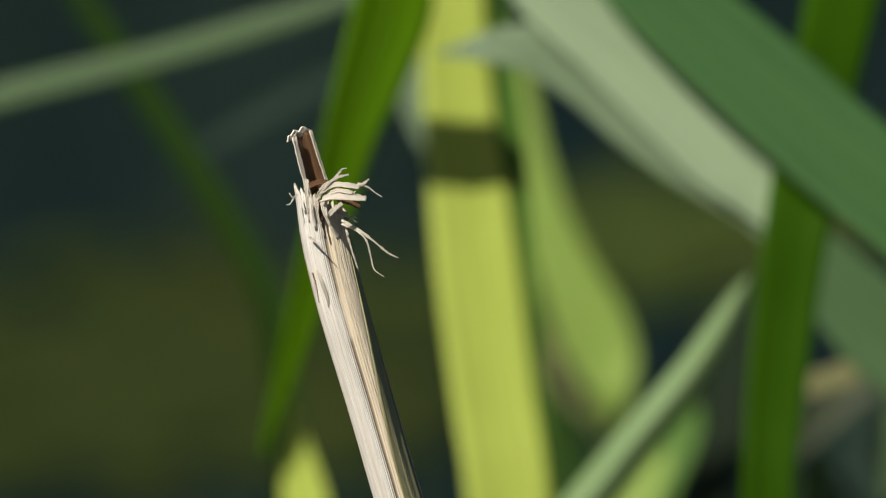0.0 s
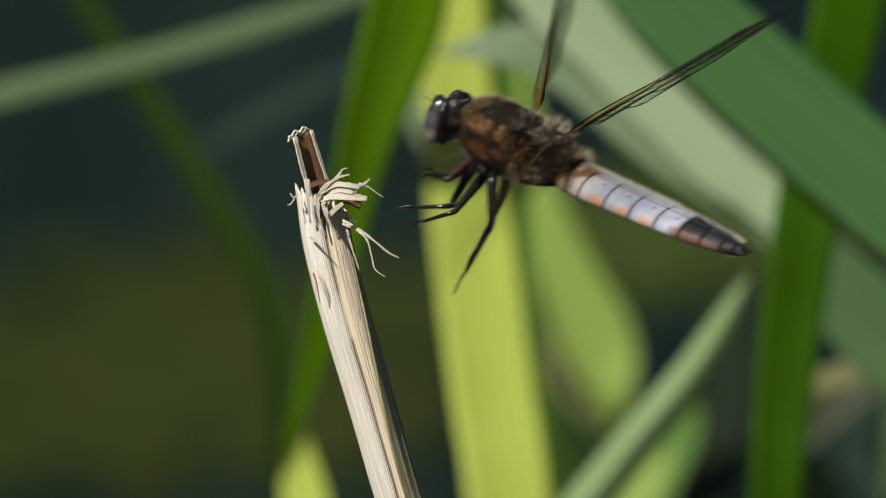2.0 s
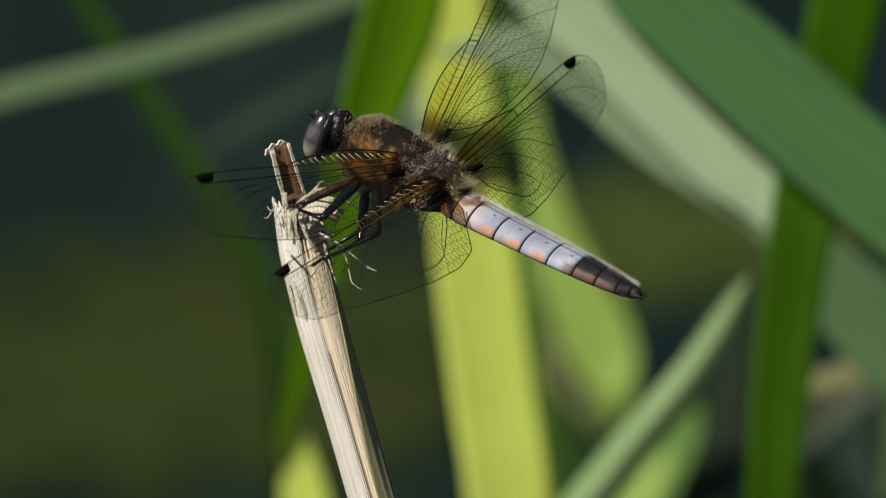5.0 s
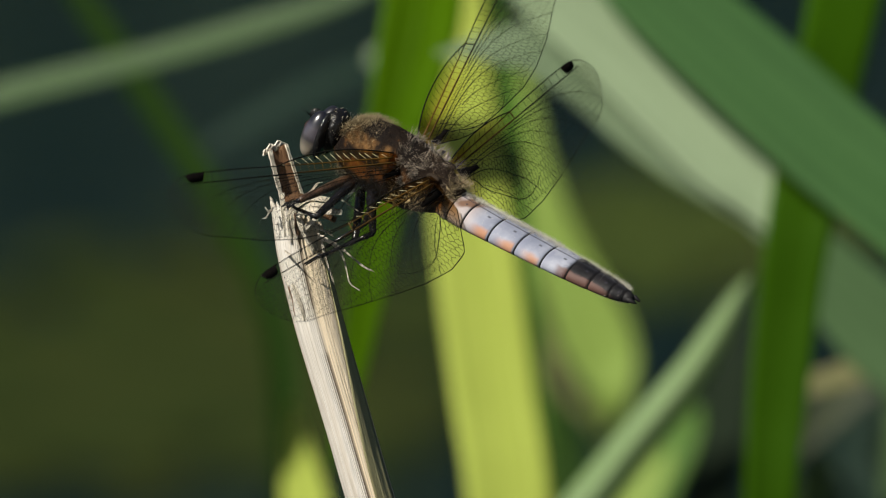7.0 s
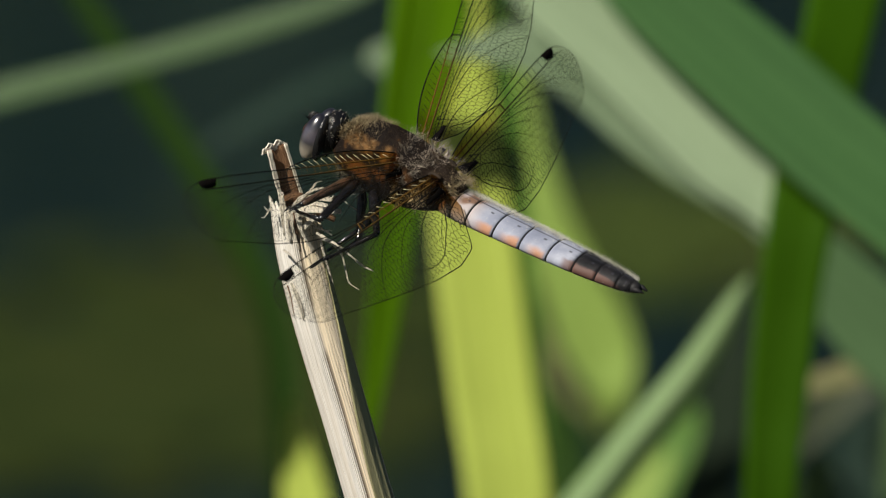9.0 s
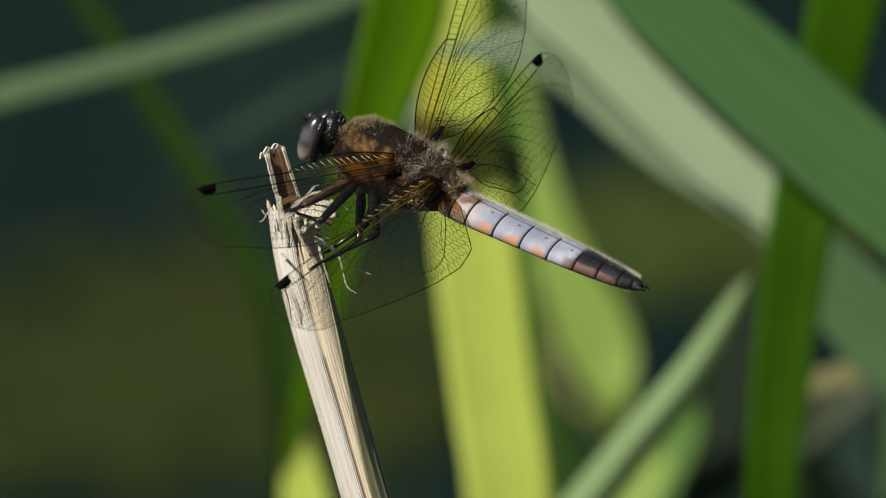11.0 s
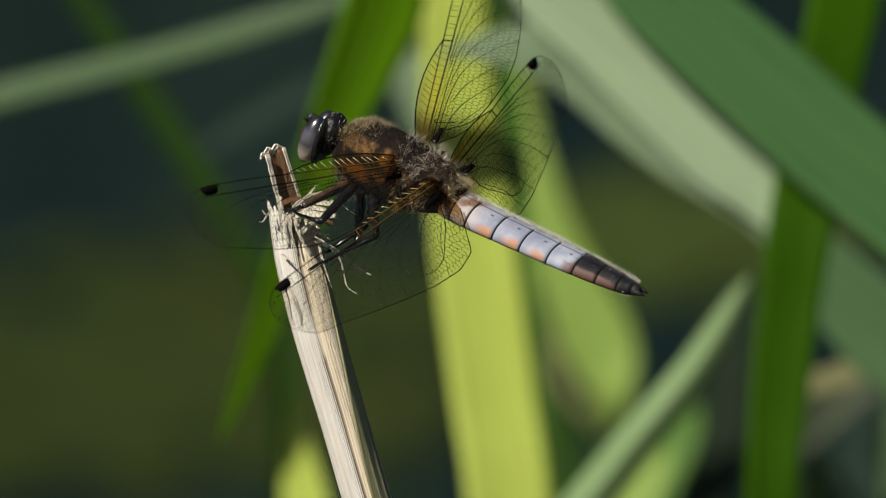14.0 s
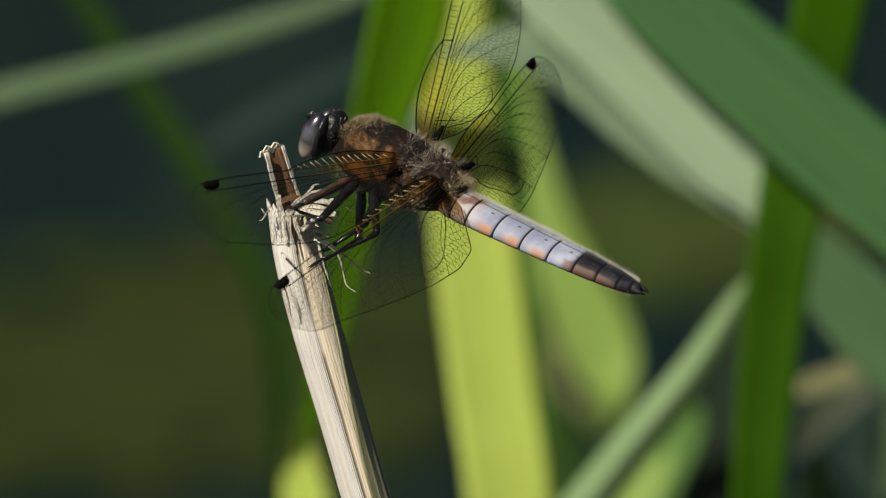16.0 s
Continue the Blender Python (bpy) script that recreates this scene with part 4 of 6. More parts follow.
ribbon(61, 0.00070, straw_fibre, "", (-0.0829, -0.0158, 0.6065), (-0.0814, -0.0166, 0.6074), (-0.0799, -0.0174, 0.6075), (-0.0785, -0.0177, 0.6073))
ribbon(62, 0.00057, straw_fibre, "", (-0.0822, -0.0160, 0.6062), (-0.0808, -0.0175, 0.6069), (-0.0792, -0.0184, 0.6068))
ribbon(63, 0.00089, straw_inner, "brown underside of a torn ribbon", (-0.0808, -0.0171, 0.6059), (-0.0795, -0.0176, 0.6056), (-0.0784, -0.0176, 0.6051))
ribbon(64, 0.00063, straw_inner, "brown underside of a torn ribbon", (-0.0841, -0.0155, 0.6071), (-0.0830, -0.0158, 0.6076), (-0.0820, -0.0160, 0.6076))
ribbon(65, 0.00057, straw_fibre, "", (-0.0818, -0.0182, 0.6043), (-0.0811, -0.0187, 0.6051), (-0.0804, -0.0189, 0.6057))
# brown ribbon in place of the shadow in the gap
ribbon(66, 0.00057, straw_inner, "brown ribbon standing in for the shaded gap under the torn edge", (-0.0831, -0.0147, 0.6057), (-0.0832, -0.0150, 0.6044), (-0.0827, -0.0152, 0.6030))
ribbon(67, 0.00063, straw_fibre, "", (-0.0826, -0.0150, 0.6052), (-0.0821, -0.0156, 0.6036), (-0.0813, -0.0154, 0.6022), (-0.0809, -0.0152, 0.6012))
ribbon(68, 0.00051, straw_inner, "dark tear in the pale outer layer", (-0.0836, -0.0151, 0.5972), (-0.0832, -0.0154, 0.5958), (-0.0829, -0.0154, 0.5938))
ribbon(69, 0.00044, straw_fibre, "", (-0.0833, -0.0155, 0.5975), (-0.0828, -0.0162, 0.5962), (-0.0823, -0.0165, 0.5949), (-0.0819, -0.0165, 0.5935))
ribbon(70, 0.00032, straw_fibre, "", (-0.0839, -0.0148, 0.5977), (-0.0835, -0.0152, 0.5961), (-0.0834, -0.0149, 0.5947))



# ---- the dragonfly: x forward, y to its left, z to its back ----
FORE, HIND = 0.036, 0.034


def wing_edges(s, long, hind):
    """Front and hind edge of a wing at s along it; they close in a round tip."""
    u = min(max(s / long, 0.0), 1.0)
    if hind:
        keys = ((0, 0.0040), (0.06, 0.0074), (0.13, 0.0098), (0.22, 0.0106), (0.36, 0.0104), (0.5, 0.0097), (0.65, 0.0087), (0.8, 0.0076), (1, 0.0066))
    else:
        keys = ((0, 0.0022), (0.06, 0.0040), (0.14, 0.0055), (0.26, 0.0070), (0.4, 0.0082), (0.52, 0.0085), (0.66, 0.0082), (0.8, 0.0074), (1, 0.0064))
    back = float(np.interp(u, [k[0] for k in keys], [k[1] for k in keys]))
    knee, bow = (0.44, 0.0008) if hind else (0.514, 0.0012)
    ahead = -bow * math.sin(math.pi * u / knee) ** 0.8 if u < knee else -0.0002 * math.sin(math.pi * (u - knee) / (1 - knee))
    close = 1 - math.sqrt(max(0.0, 1 - max(0.0, (u - 0.87) / 0.13) ** 2))
    middle = ahead + 0.42 * (back - ahead)
    return ahead + (middle - ahead) * close, back + (middle - back) * close


def pleat(s, c):
    """The wing's fine corrugation, deepest at the root."""
    return 0.00028 * math.sin(c * 1500) * max(0.15, 1 - s / 0.024)


def wing_point(s, c, long):
    return Vector((s, c, pleat(s, c)))


def wing(name, hind, parent, pale):
    """Membrane with the veins, the black spot and the dark root patch on it."""
    long = HIND if hind else FORE
    edge = lambda s: wing_edges(s, long, hind)
    front = lambda s, long: wing_edges(s, long, hind)[0]
    steps, across = 60, 22
    points, faces = [], []
    for i in range(steps + 1):
        s = long * math.sin(math.pi / 2 * i / steps)
        a, b = edge(s)
        points += [wing_point(s, a + (b - a) * k / across, long) for k in range(across + 1)]
    n = across + 1
    faces = [(i * n + k, i * n + k + 1, (i + 1) * n + k + 1, (i + 1) * n + k) for i in range(steps) for k in range(across)]
    skin = part(name, (points, faces), membrane_mat, parent)

    rng = random.Random(31 if hind else 17)
    thin = []
    inside = lambda s, c: 0.0012 < s < long and edge(s)[0] < c < edge(s)[1]
    nodus, leading = (0.0150, 0.0013) if hind else (0.0185, 0.0012)

    def stroke(path, width, sides=4):
        path = [wing_point(s, c, long) for s, c in path]
        return loft(tube(path, [width * (1.25 - 0.6 * i / len(path)) for i in range(len(path))], sides))

    thick = []
    samples = [long * math.sin(math.pi / 2 * (0.01 + 0.99 * i / 70)) for i in range(71)]
    thick.append(stroke([(s, edge(s)[0]) for s in samples], 0.000065))
    thick.append(stroke([(s, edge(s)[1]) for s in samples], 0.00005))
    thick.append(stroke([(s, 0.0004 * (1 - s / nodus)) for s in np.linspace(0.001, nodus, 16)], 0.00008))
    thick.append(stroke([(s, 0.0010) for s in np.linspace(0.001, long * 0.93, 30)], 0.00009))
    thick.append(stroke([(nodus, 0), (nodus + 0.0004, 0.0010)], 0.00009))
    # long veins that leave the root together and bend to the hind edge
    for reach, start, bend, width in ((0.96, 0.0013, 6.5, 3.4e-5), (0.88, 0.0015, 6.0, 3.4e-5), (0.79, 0.0017, 5.2, 4.2e-5), (0.69, 0.0019, 4.6, 3.4e-5), (0.60, 0.0021, 4.2, 4.6e-5), (0.50, 0.0024, 3.4, 3.4e-5), (0.40, 0.0027, 2.6, 4.6e-5), (0.28, 0.0031, 1.8, 3.4e-5)):
        path = []
        for f in np.linspace(0.03 if width > 4.0e-5 else 0.45, 1, 30):
            s = f * long * reach
            goal = edge(long * reach)[1]
            path.append((s, min(start + (goal - start) * f ** bend, edge(s)[1])))
        thick.append(stroke(path, width))
    if hind:                                    # the foot-shaped loop
        path = [(0.002 + 0.012 * f, 0.0032 + 0.0058 * math.sin(f * 2.2)) for f in np.linspace(0, 1, 18)]
    else:
        path = [(0.003 + 0.009 * f, 0.0030 + 0.0040 * math.sin(f * 2.0)) for f in np.linspace(0, 1, 14)]
    thick.append(stroke([p for p in path if inside(*p)], 5e-5))
    triangle = [(0.0042, 0.0014), (0.0046, 0.0036), (0.0060, 0.0020)] if not hind else [(0.0040, 0.0014), (0.0058, 0.0022), (0.0044, 0.0030)]
    thick.append(stroke(triangle + triangle[:1], 5e-5))
    long_veins = len(thick)
    # cross-veins in the front field: up to the notch painted sunlit cream on the left wings, dark beyond it
    count = 20 if hind else 26
    cream = []
    for i in range(count):
        s = 0.0018 + (long * 0.82 - 0.0018) * i / (count - 1) + rng.uniform(-0.0002, 0.0002)
        a = front(s, long)
        if s < nodus - 0.0006:
            cream.append(stroke([(s, 0.0004 * (1 - s / nodus)), (s + 0.0007, 0.72 * a + 0.28 * 0.0004 * (1 - s / nodus))], 3.0e-5))
            thick.append(stroke([(s + 0.0002, 0.0004 * (1 - s / nodus)), (s + 0.0003, 0.0010)], 2.8e-5))
        elif s > nodus + 0.0006:
            thick.append(stroke([(s, a), (s + 0.0003, 0.0010)], 2.8e-5))
    # the net of cells: a loose honeycomb, small at the hind edge
    size = 0.00031
    corners = {}

    def corner(i, j, k):
        key = (i, j, k)
        if key not in corners:
            x = (i * 1.732 + (j % 2) * 0.866) * size
            y = (j * 1.5 + (0.5 if k else -0.5)) * size * 1.0
            grow = 1.2 + (0.55 if hind else 0.3) * min(y / 0.008, 1.0) ** 2       # longer cells towards the hind edge
            x = long * (1 - max(0.0, 1 - x / long) ** 1.22)          # larger cells towards the root
            corners[key] = (x + 0.0018 * math.sin(y / 0.008) * x / long + rng.gauss(0, 0.2) * size, y * grow + rng.gauss(0, 0.2) * size + 0.0001 * math.sin(x * 700))
        return corners[key]

    for i in range(int(long / size / 1.6) + 2):
        for j in range(0, 33):
            up, low = corner(i, j, 1), corner(i, j, 0)
            # upper corner of one cell meets the lower corners of the row above
            above = (corner(i if j % 2 else i - 1, j + 1, 0), corner(i + 1 if j % 2 else i, j + 1, 0)) if i or j % 2 else ()
            for p, q in [(low, up)] + [(up, other) for other in above]:
                if inside(*p) and inside(*q) and min(p[1], q[1]) > 0.0009 and p[1] > front(p[0], long) + 0.0002:
                    w = (3.0e-5 if hind else 2.7e-5) * (1.0 - 0.3 * min(1.0, p[0] / long))
                    a, b = wing_point(*p, long), wing_point(*q, long)
                    t = (b - a).normalized()
                    side = Vector((-t.y, t.x, 0)) * w
                    up_v = Vector((0, 0, w))
                    ring = lambda c: [c + side, c + up_v, c - side, c - up_v]
                    thin.append(loft([ring(a), ring(b)], False))
    for mesh in thick[:long_veins]:
        part("vein", mesh, vein_mat, skin)
    for mesh in cream:
        part("cross_vein", mesh, sunlit_vein_mat if pale else vein_mat, skin, "cross-vein painted a sunlit cream" if pale else "")
    tagged(part("outer_cross_veins", join(*thick[long_veins:]), vein_mat, skin), kind="stuff")
    tagged(part("cell_net", join(*thin), vein_mat, skin), kind="stuff")
    s0, s1 = long * 0.822, long * 0.900
    spot = []
    for f in np.linspace(0, 1, 12):
        s = s0 + (s1 - s0) * f
        a, round_end = front(s, long), math.sqrt(max(0.03, 1 - abs(2 * f - 1) ** 4))
        b = a + (0.00088 - a) * round_end
        spot.append([Vector((s, a - 0.00005, 0.00007)), Vector((s + 0.0003, b, 0.00006)), Vector((s + 0.0003, b, -0.00006)), Vector((s, a - 0.00005, -0.00007))])
    part("wing_spot", loft(spot), stigma_mat, skin, "black spot near the wing tip")
    dark = []
    for f in np.linspace(0, 1, 7):
        s = 0.0006 + f * (0.0036 if hind else 0.0026)
        c, half = 0.0019 + 0.0006 * f, (0.0006 if hind else 0.0004) * (1 - 0.8 * f) + 0.0001
        lift = pleat(s, c)
        dark.append([Vector((s, c - half, lift + 4e-5)), Vector((s, c + half, lift + 4e-5)), Vector((s, c + half, lift - 4e-5)), Vector((s, c - half, lift - 4e-5))])
    part("root_patch", loft(dark), stigma_mat, skin, "dark patch at the wing root")
    return skin


THORAX = ((0.0098, 0.0016, 0.0018, 0.0003), (0.0088, 0.0027, 0.0030, 0.0004), (0.0070, 0.0036, 0.0041, 0.0002), (0.0045, 0.0040, 0.0047, -0.0002), (0.0018, 0.0040, 0.0047, -0.0004),
          (-0.0008, 0.0036, 0.0043, -0.0005), (-0.0030, 0.0030, 0.0034, -0.0006), (-0.0048, 0.0023, 0.0024, -0.0006), (-0.0058, 0.0017, 0.0017, -0.0006))


def thorax_ring(x, wide, high, z, sides=28):
    ring = []
    for k in range(sides):
        a = 2 * math.pi * k / sides
        keel = 1 + 0.05 * max(0, math.sin(a)) ** 6 - 0.05 * abs(math.cos(a)) ** 8
        ring.append(Vector((x - 0.0006 * math.sin(a), wide * math.cos(a) * keel, z + high * (math.sin(a) if math.sin(a) > 0 else 0.74 * math.sin(a)) * keel)))
    return ring


def tufts(rows, count, hairs, length, material, name, parent, seed, clear, width=0.00001):
    """Locks of hair on a body made of rings: the hairs of a lock lean together and meet near its tip."""
    rng = random.Random(seed)
    points, faces, grain = [], [], []
    rows = sorted(rows)
    xs = [r[0] for r in rows]
    spread = lambda size: Vector((rng.gauss(0, size), rng.gauss(0, size), rng.gauss(0, size)))
    made = 0
    while made < count:
        x, a = rng.uniform(xs[0], xs[-1]), rng.uniform(0, 2 * math.pi)
        if clear(x, a, rng):
            continue
        made += 1
        wide, high, z = (float(np.interp(x, xs, [r[k] for r in rows])) for k in (1, 2, 3))
        p = Vector((x, wide * math.cos(a) * 0.96, z + high * math.sin(a) * 0.96))
        out = (Vector((rng.gauss(-0.5, 0.5), math.cos(a), math.sin(a))) + spread(0.3)).normalized()
        reach = length * rng.uniform(0.6, 1.25)
        curl = spread(0.00030)
        for k in range(hairs):
            root = p + spread(0.00024)
            tip = p + out * reach * rng.uniform(0.5, 1.15) + curl * 1.4 + spread(0.00030)
            bend = (root + tip) / 2 + out * reach * 0.15 - curl * 0.5
            side = (tip - root).cross(spread(1)).normalized() * width
            start = len(points)
            points += [root - side, root + side, bend + side * 0.8, tip, bend - side * 0.8]
            faces.append((start, start + 1, start + 2, start + 3, start + 4))
            grain += [(0, 0, 0), (0, 0, 0), (0.5, 0, 0), (1, 0, 0), (0.5, 0, 0)]
    return tagged(part(name, (points, faces, grain), material, parent), kind="stuff")


def fur(rows, count, length, material, name, parent, seed, back=0.5, clear=None, width=0.00005):
    """Fine hairs standing off a body made of rings (x, half width, half height, z)."""
    rng = random.Random(seed)
    points, faces, grain = [], [], []
    rows = sorted(rows)
    xs = [r[0] for r in rows]
    while len(faces) < count:
        x, a = rng.uniform(xs[0], xs[-1]), rng.uniform(0, 2 * math.pi)
        if clear and clear(x, a, rng):
            continue
        wide, high, z = (float(np.interp(x, xs, [r[k] for r in rows])) for k in (1, 2, 3))
        p = Vector((x, wide * math.cos(a) * 0.97, z + high * math.sin(a) * 0.97))
        out = Vector((-back * rng.uniform(0.3, 1.6), math.cos(a) / max(wide, 1e-4), math.sin(a) / max(high, 1e-4)))
        out = Vector((out.x, *(Vector((0, out.y, out.z)).normalized()).yz)) + Vector((rng.gauss(0, 0.3), rng.gauss(0, 0.3), rng.gauss(0, 0.3)))
        out.normalize()
        side = out.cross(Vector((rng.gauss(0, 1), rng.gauss(0, 1), rng.gauss(0, 1)))).normalized() * width
        tip = p + out * length * rng.uniform(0.4, 1.3)
        bend = (p + tip) / 2 + Vector((-0.0001, 0, 0.00015))
        start = len(points)
        points += [p - side, p + side, bend + side * 0.7, tip, bend - side * 0.7]
        faces.append((start, start + 1, start + 2, start + 3, start + 4))
        grain += [(0, 0, 0), (0, 0, 0), (0.5, 0, 0), (1, 0, 0), (0.5, 0, 0)]
    return tagged(part(name, (points, faces, grain), material, parent), kind="stuff")


SEGMENTS = ((-0.0044, 0.00200, 0.00187), (-0.0062, 0.00252, 0.00189), (-0.0084, 0.00275, 0.00175), (-0.0120, 0.00279, 0.00157), (-0.0155, 0.00273, 0.00148),
            (-0.0190, 0.00263, 0.00140), (-0.0223, 0.00244, 0.00133), (-0.0251, 0.00210, 0.00123), (-0.0276, 0.00163, 0.00109), (-0.0290, 0.00113, 0.00090))


def tergite_ring(x, wide, high, swell):
    """A cross-section with a ridged back, sharp lower edges and a flat belly."""
    ring = []
    z = -0.0004
    for k in range(28):
        a = 2 * math.pi * k / 28
        c, s = math.cos(a), math.sin(a)
        w = wide * swell * math.copysign(abs(c) ** 0.85, c)
        h = high * swell * (abs(s) ** (1.15 if s > 0 else 0.9)) * (1 if s > 0 else -0.62)
        ring.append(Vector((x, w, z + h)))
    return ring


def leg(name, parent, hip, knee, foot, brown):
    """Coxa and thigh, shin with spines, and a jointed foot."""
    hip, knee, foot = (Vector(p) / 1000 for p in (hip, knee, foot))
    rel = lambda p: p - hip
    upper = part(name, loft(tube([rel(hip), hip.lerp(knee, 0.2) - hip, hip.lerp(knee, 0.6) - hip, hip.lerp(knee, 0.95) - hip, rel(knee)], (0.00046, 0.0006, 0.0005, 0.0004, 0.00032), 10)), femur_mat if brown else leg_mat, parent)
    upper.location = hip
    ankle = knee.lerp(foot, 0.68)
    off = lambda p: p - knee
    shin = loft(tube([off(knee), off(knee.lerp(ankle, 0.3)), off(ankle)], (0.00034, 0.00026, 0.0002), 8))
    spines = []
    for i in range(9):
        p = off(knee.lerp(ankle, 0.1 + 0.095 * i))
        for s in (-1, 1):
            d = (ankle - knee).normalized() * 0.5 + Vector((0.2, 0.6 * s, -0.5))
            spines.append(loft(tube([p, p + d.normalized() * 0.0011], (0.00004, 0.000012), 4)))
    toe = foot + (foot - ankle).normalized() * 0.0003
    bend = ankle.lerp(foot, 0.5) + Vector((0, 0, 0.00025))
    foot_mesh = loft(tube([off(ankle), off(bend), off(foot), off(toe + Vector((0.0002, 0, -0.0003)))], (0.00018, 0.00014, 0.00012, 0.00004), 6))
    lower = [part("shin", shin, leg_mat, upper), tagged(part("spine_fringe", join(*spines), leg_mat, upper), kind="stuff"), part("foot", foot_mesh, leg_mat, upper)]
    for piece in lower:
        piece.location = rel(knee)
    return upper, lower


def build_dragonfly():
    thing = tagged(new("dragonfly"), "male chaser dragonfly with brown furry thorax and blue-grey abdomen", "dragonfly")
    thorax = part("thorax", loft([thorax_ring(*r) for r in THORAX]), thorax_mat, thing, "brown furry thorax with black seams")
    bare = lambda x, a, rng: math.sin(a) < -0.45 or (-0.002 < x < 0.0045 and rng.random() < 0.7) or rng.random() < (0.8 if math.sin(a) < 0.7 else 0.2)
    fur(THORAX, 1500, 0.0010, fur_mat, "fur", thorax, 3, 0.7, bare, 0.00001)
    patchy = lambda x, a, rng: math.sin(a) < -0.2 or noise.noise(Vector((x * 900, a * 3, 0))) < -0.18
    tufts([r for r in THORAX if -0.0040 < r[0] < 0.0022], 140, 15, 0.0017, fur_pale, "flank_fur", thorax, 4, patchy, 0.000008)
    fur([r for r in THORAX if r[0] < 0.0025], 520, 0.0017, fur_pale, "loose_hair", thorax, 14, 0.9, patchy, 0.000007)
    fur([r for r in THORAX if 0.0040 < r[0]], 3600, 0.0009, fur_tan, "collar_fur", thorax, 5, 0.3, lambda x, a, rng: math.sin(a) < 0.62 or (x < 0.0062 and rng.random() < 0.7), 0.000009)
    tufts([r for r in THORAX if r[0] > 0.0030], 46, 18, 0.0011, fur_grey, "belly_fur", thorax, 7, lambda x, a, rng: not -0.75 < math.sin(a) < -0.35 or math.cos(a) < 0)
    tufts([r for r in THORAX if r[0] < -0.0035], 90, 16, 0.0012, fur_tan, "rear_tuft", thorax, 6, lambda x, a, rng: math.sin(a) < 0.3, 0.000009)
    # plates at the wing roots
    for x, z in ((0.0015, 0.0034), (-0.0030, 0.0027)):
        for y in (-1, 1):
            part("wing_hinge", egg((x - 0.0002, 0.0017 * y, z - 0.0003), (0.0009, 0.0005, 0.0004)), hinge_mat, thorax)
    part("neck", loft(tube([(0.0090, 0, 0.0006), (0.0110, 0, 0.0006)], (0.0011, 0.0012), 12)), head_mat, thing)
    head = part("head", egg((0, 0, 0.0002), (0.0015, 0.0024, 0.0024)), head_mat, thing, "black head with large eyes")
    head.matrix_basis = pose(0.0115, 0, 0.0004, 20, 0, 10)
    for y in (-1, 1):
        eye = part("eye", egg((0, 0, 0), (0.00135, 0.00135, 0.0029), 24, 32), eye_mat, head, "glossy slate-purple compound eye")
        eye.matrix_basis = pose(0.0013, 0.0019 * y, -0.0003, -6 * y, -6, 20 * y)
        part("eye_rim", egg((0.0004, 0.0017 * y, -0.0003), (0.0007, 0.0016, 0.0028), 18, 24), gloss_mat, head)
    part("occiput", egg((-0.0005, 0, 0.0007), (0.0015, 0.0023, 0.0024), 30, 36), gloss_mat, head, "glossy black back of the head")
    part("brow", egg((0.0024, 0, -0.0002), (0.0008, 0.0011, 0.0009)), frons_mat, head, "dark rust-coloured brow")
    part("face", egg((0.0022, 0, -0.0013), (0.0009, 0.0013, 0.0012)), face_mat, head, "olive-brown face")
    part("jaw", egg((0.0013, 0, -0.0024), (0.0013, 0.0014, 0.0008)), face_mat, head)
    part("crown", egg((0.0023, 0, 0.0014), (0.0007, 0.0008, 0.0007)), gloss_mat, head, "glossy black knob between the eyes")
    for y in (-1, 1):
        part("antenna", loft(tube([(0.0027, 0.0006 * y, 0.0012), (0.0034, 0.0009 * y, 0.0016), (0.0040, 0.0013 * y, 0.0018)], (0.00008, 0.00004, 0.00002), 5)), head_mat, head)
    collar = [(0.0002, 0.0024, 0.0026, 0.0003), (-0.0014, 0.0022, 0.0022, 0.0003)]
    fur(collar, 110, 0.0006, fur_pale, "nape_fur", head, 9, 0.2, lambda x, a, rng: math.sin(a) < -0.6, 0.000014)
    # abdomen, one plate after another
    waist = loft([tergite_ring(x, w, h, 1) for x, w, h in ((-0.0036, 0.0020, 0.0022), (-0.0044, 0.0018, 0.0018), (-0.0047, 0.0017, 0.0016))])
    part("waist", waist, waist_mat, thing, "tawny brown waist")
    abdomen = []
    for i in range(len(SEGMENTS) - 1):
        (x0, w0, h0), (x1, w1, h1) = SEGMENTS[i], SEGMENTS[i + 1]
        gap = 0.00009
        rings, grain = [], []
        for f, swell in ((0, 0.96), (0.015, 0.992), (0.12, 1.0), (0.35, 1.01), (0.65, 1.012), (0.88, 1.006), (0.985, 0.996), (1, 0.96)):
            x = x0 - gap + (x1 - x0 + 2 * gap) * f
            rings.append(tergite_ring(x, w0 + (w1 - w0) * f, h0 + (h1 - h0) * f, swell))
            grain += [(f, i, 0)] * 28
        abdomen.append(part("abdomen_segment", (*loft(rings), grain), abdomen_mat, thing))
        part("joint", loft([tergite_ring(x1 + 0.00003, w1, h1, 0.985), tergite_ring(x1 - 0.00003, w1, h1, 0.99)]), joint_mat, abdomen[-1])
        hairs = [(x0, w0, h0, -0.0006), (x1, w1, h1, -0.0006)]
        fur(hairs, 2200 if i < 5 else 450, 0.0007, fur_white, "fine_hair", abdomen[-1], 40 + i, 0.6, lambda x, a, rng: rng.random() > (1.0 if math.sin(a) > 0.45 and math.cos(a) < -0.12 else 0.012 if math.sin(a) > 0 else 0.0), 0.0000055)
        fur([(x0, w0, h0 * 0.62, -0.0004), (x1, w1, h1 * 0.62, -0.0004)], 420 if i < 5 else 160, 0.0005, fur_white, "belly_hair", abdomen[-1], 60 + i, 0.4, lambda x, a, rng: not -1.0 < math.sin(a) < -0.55, 0.0000055)
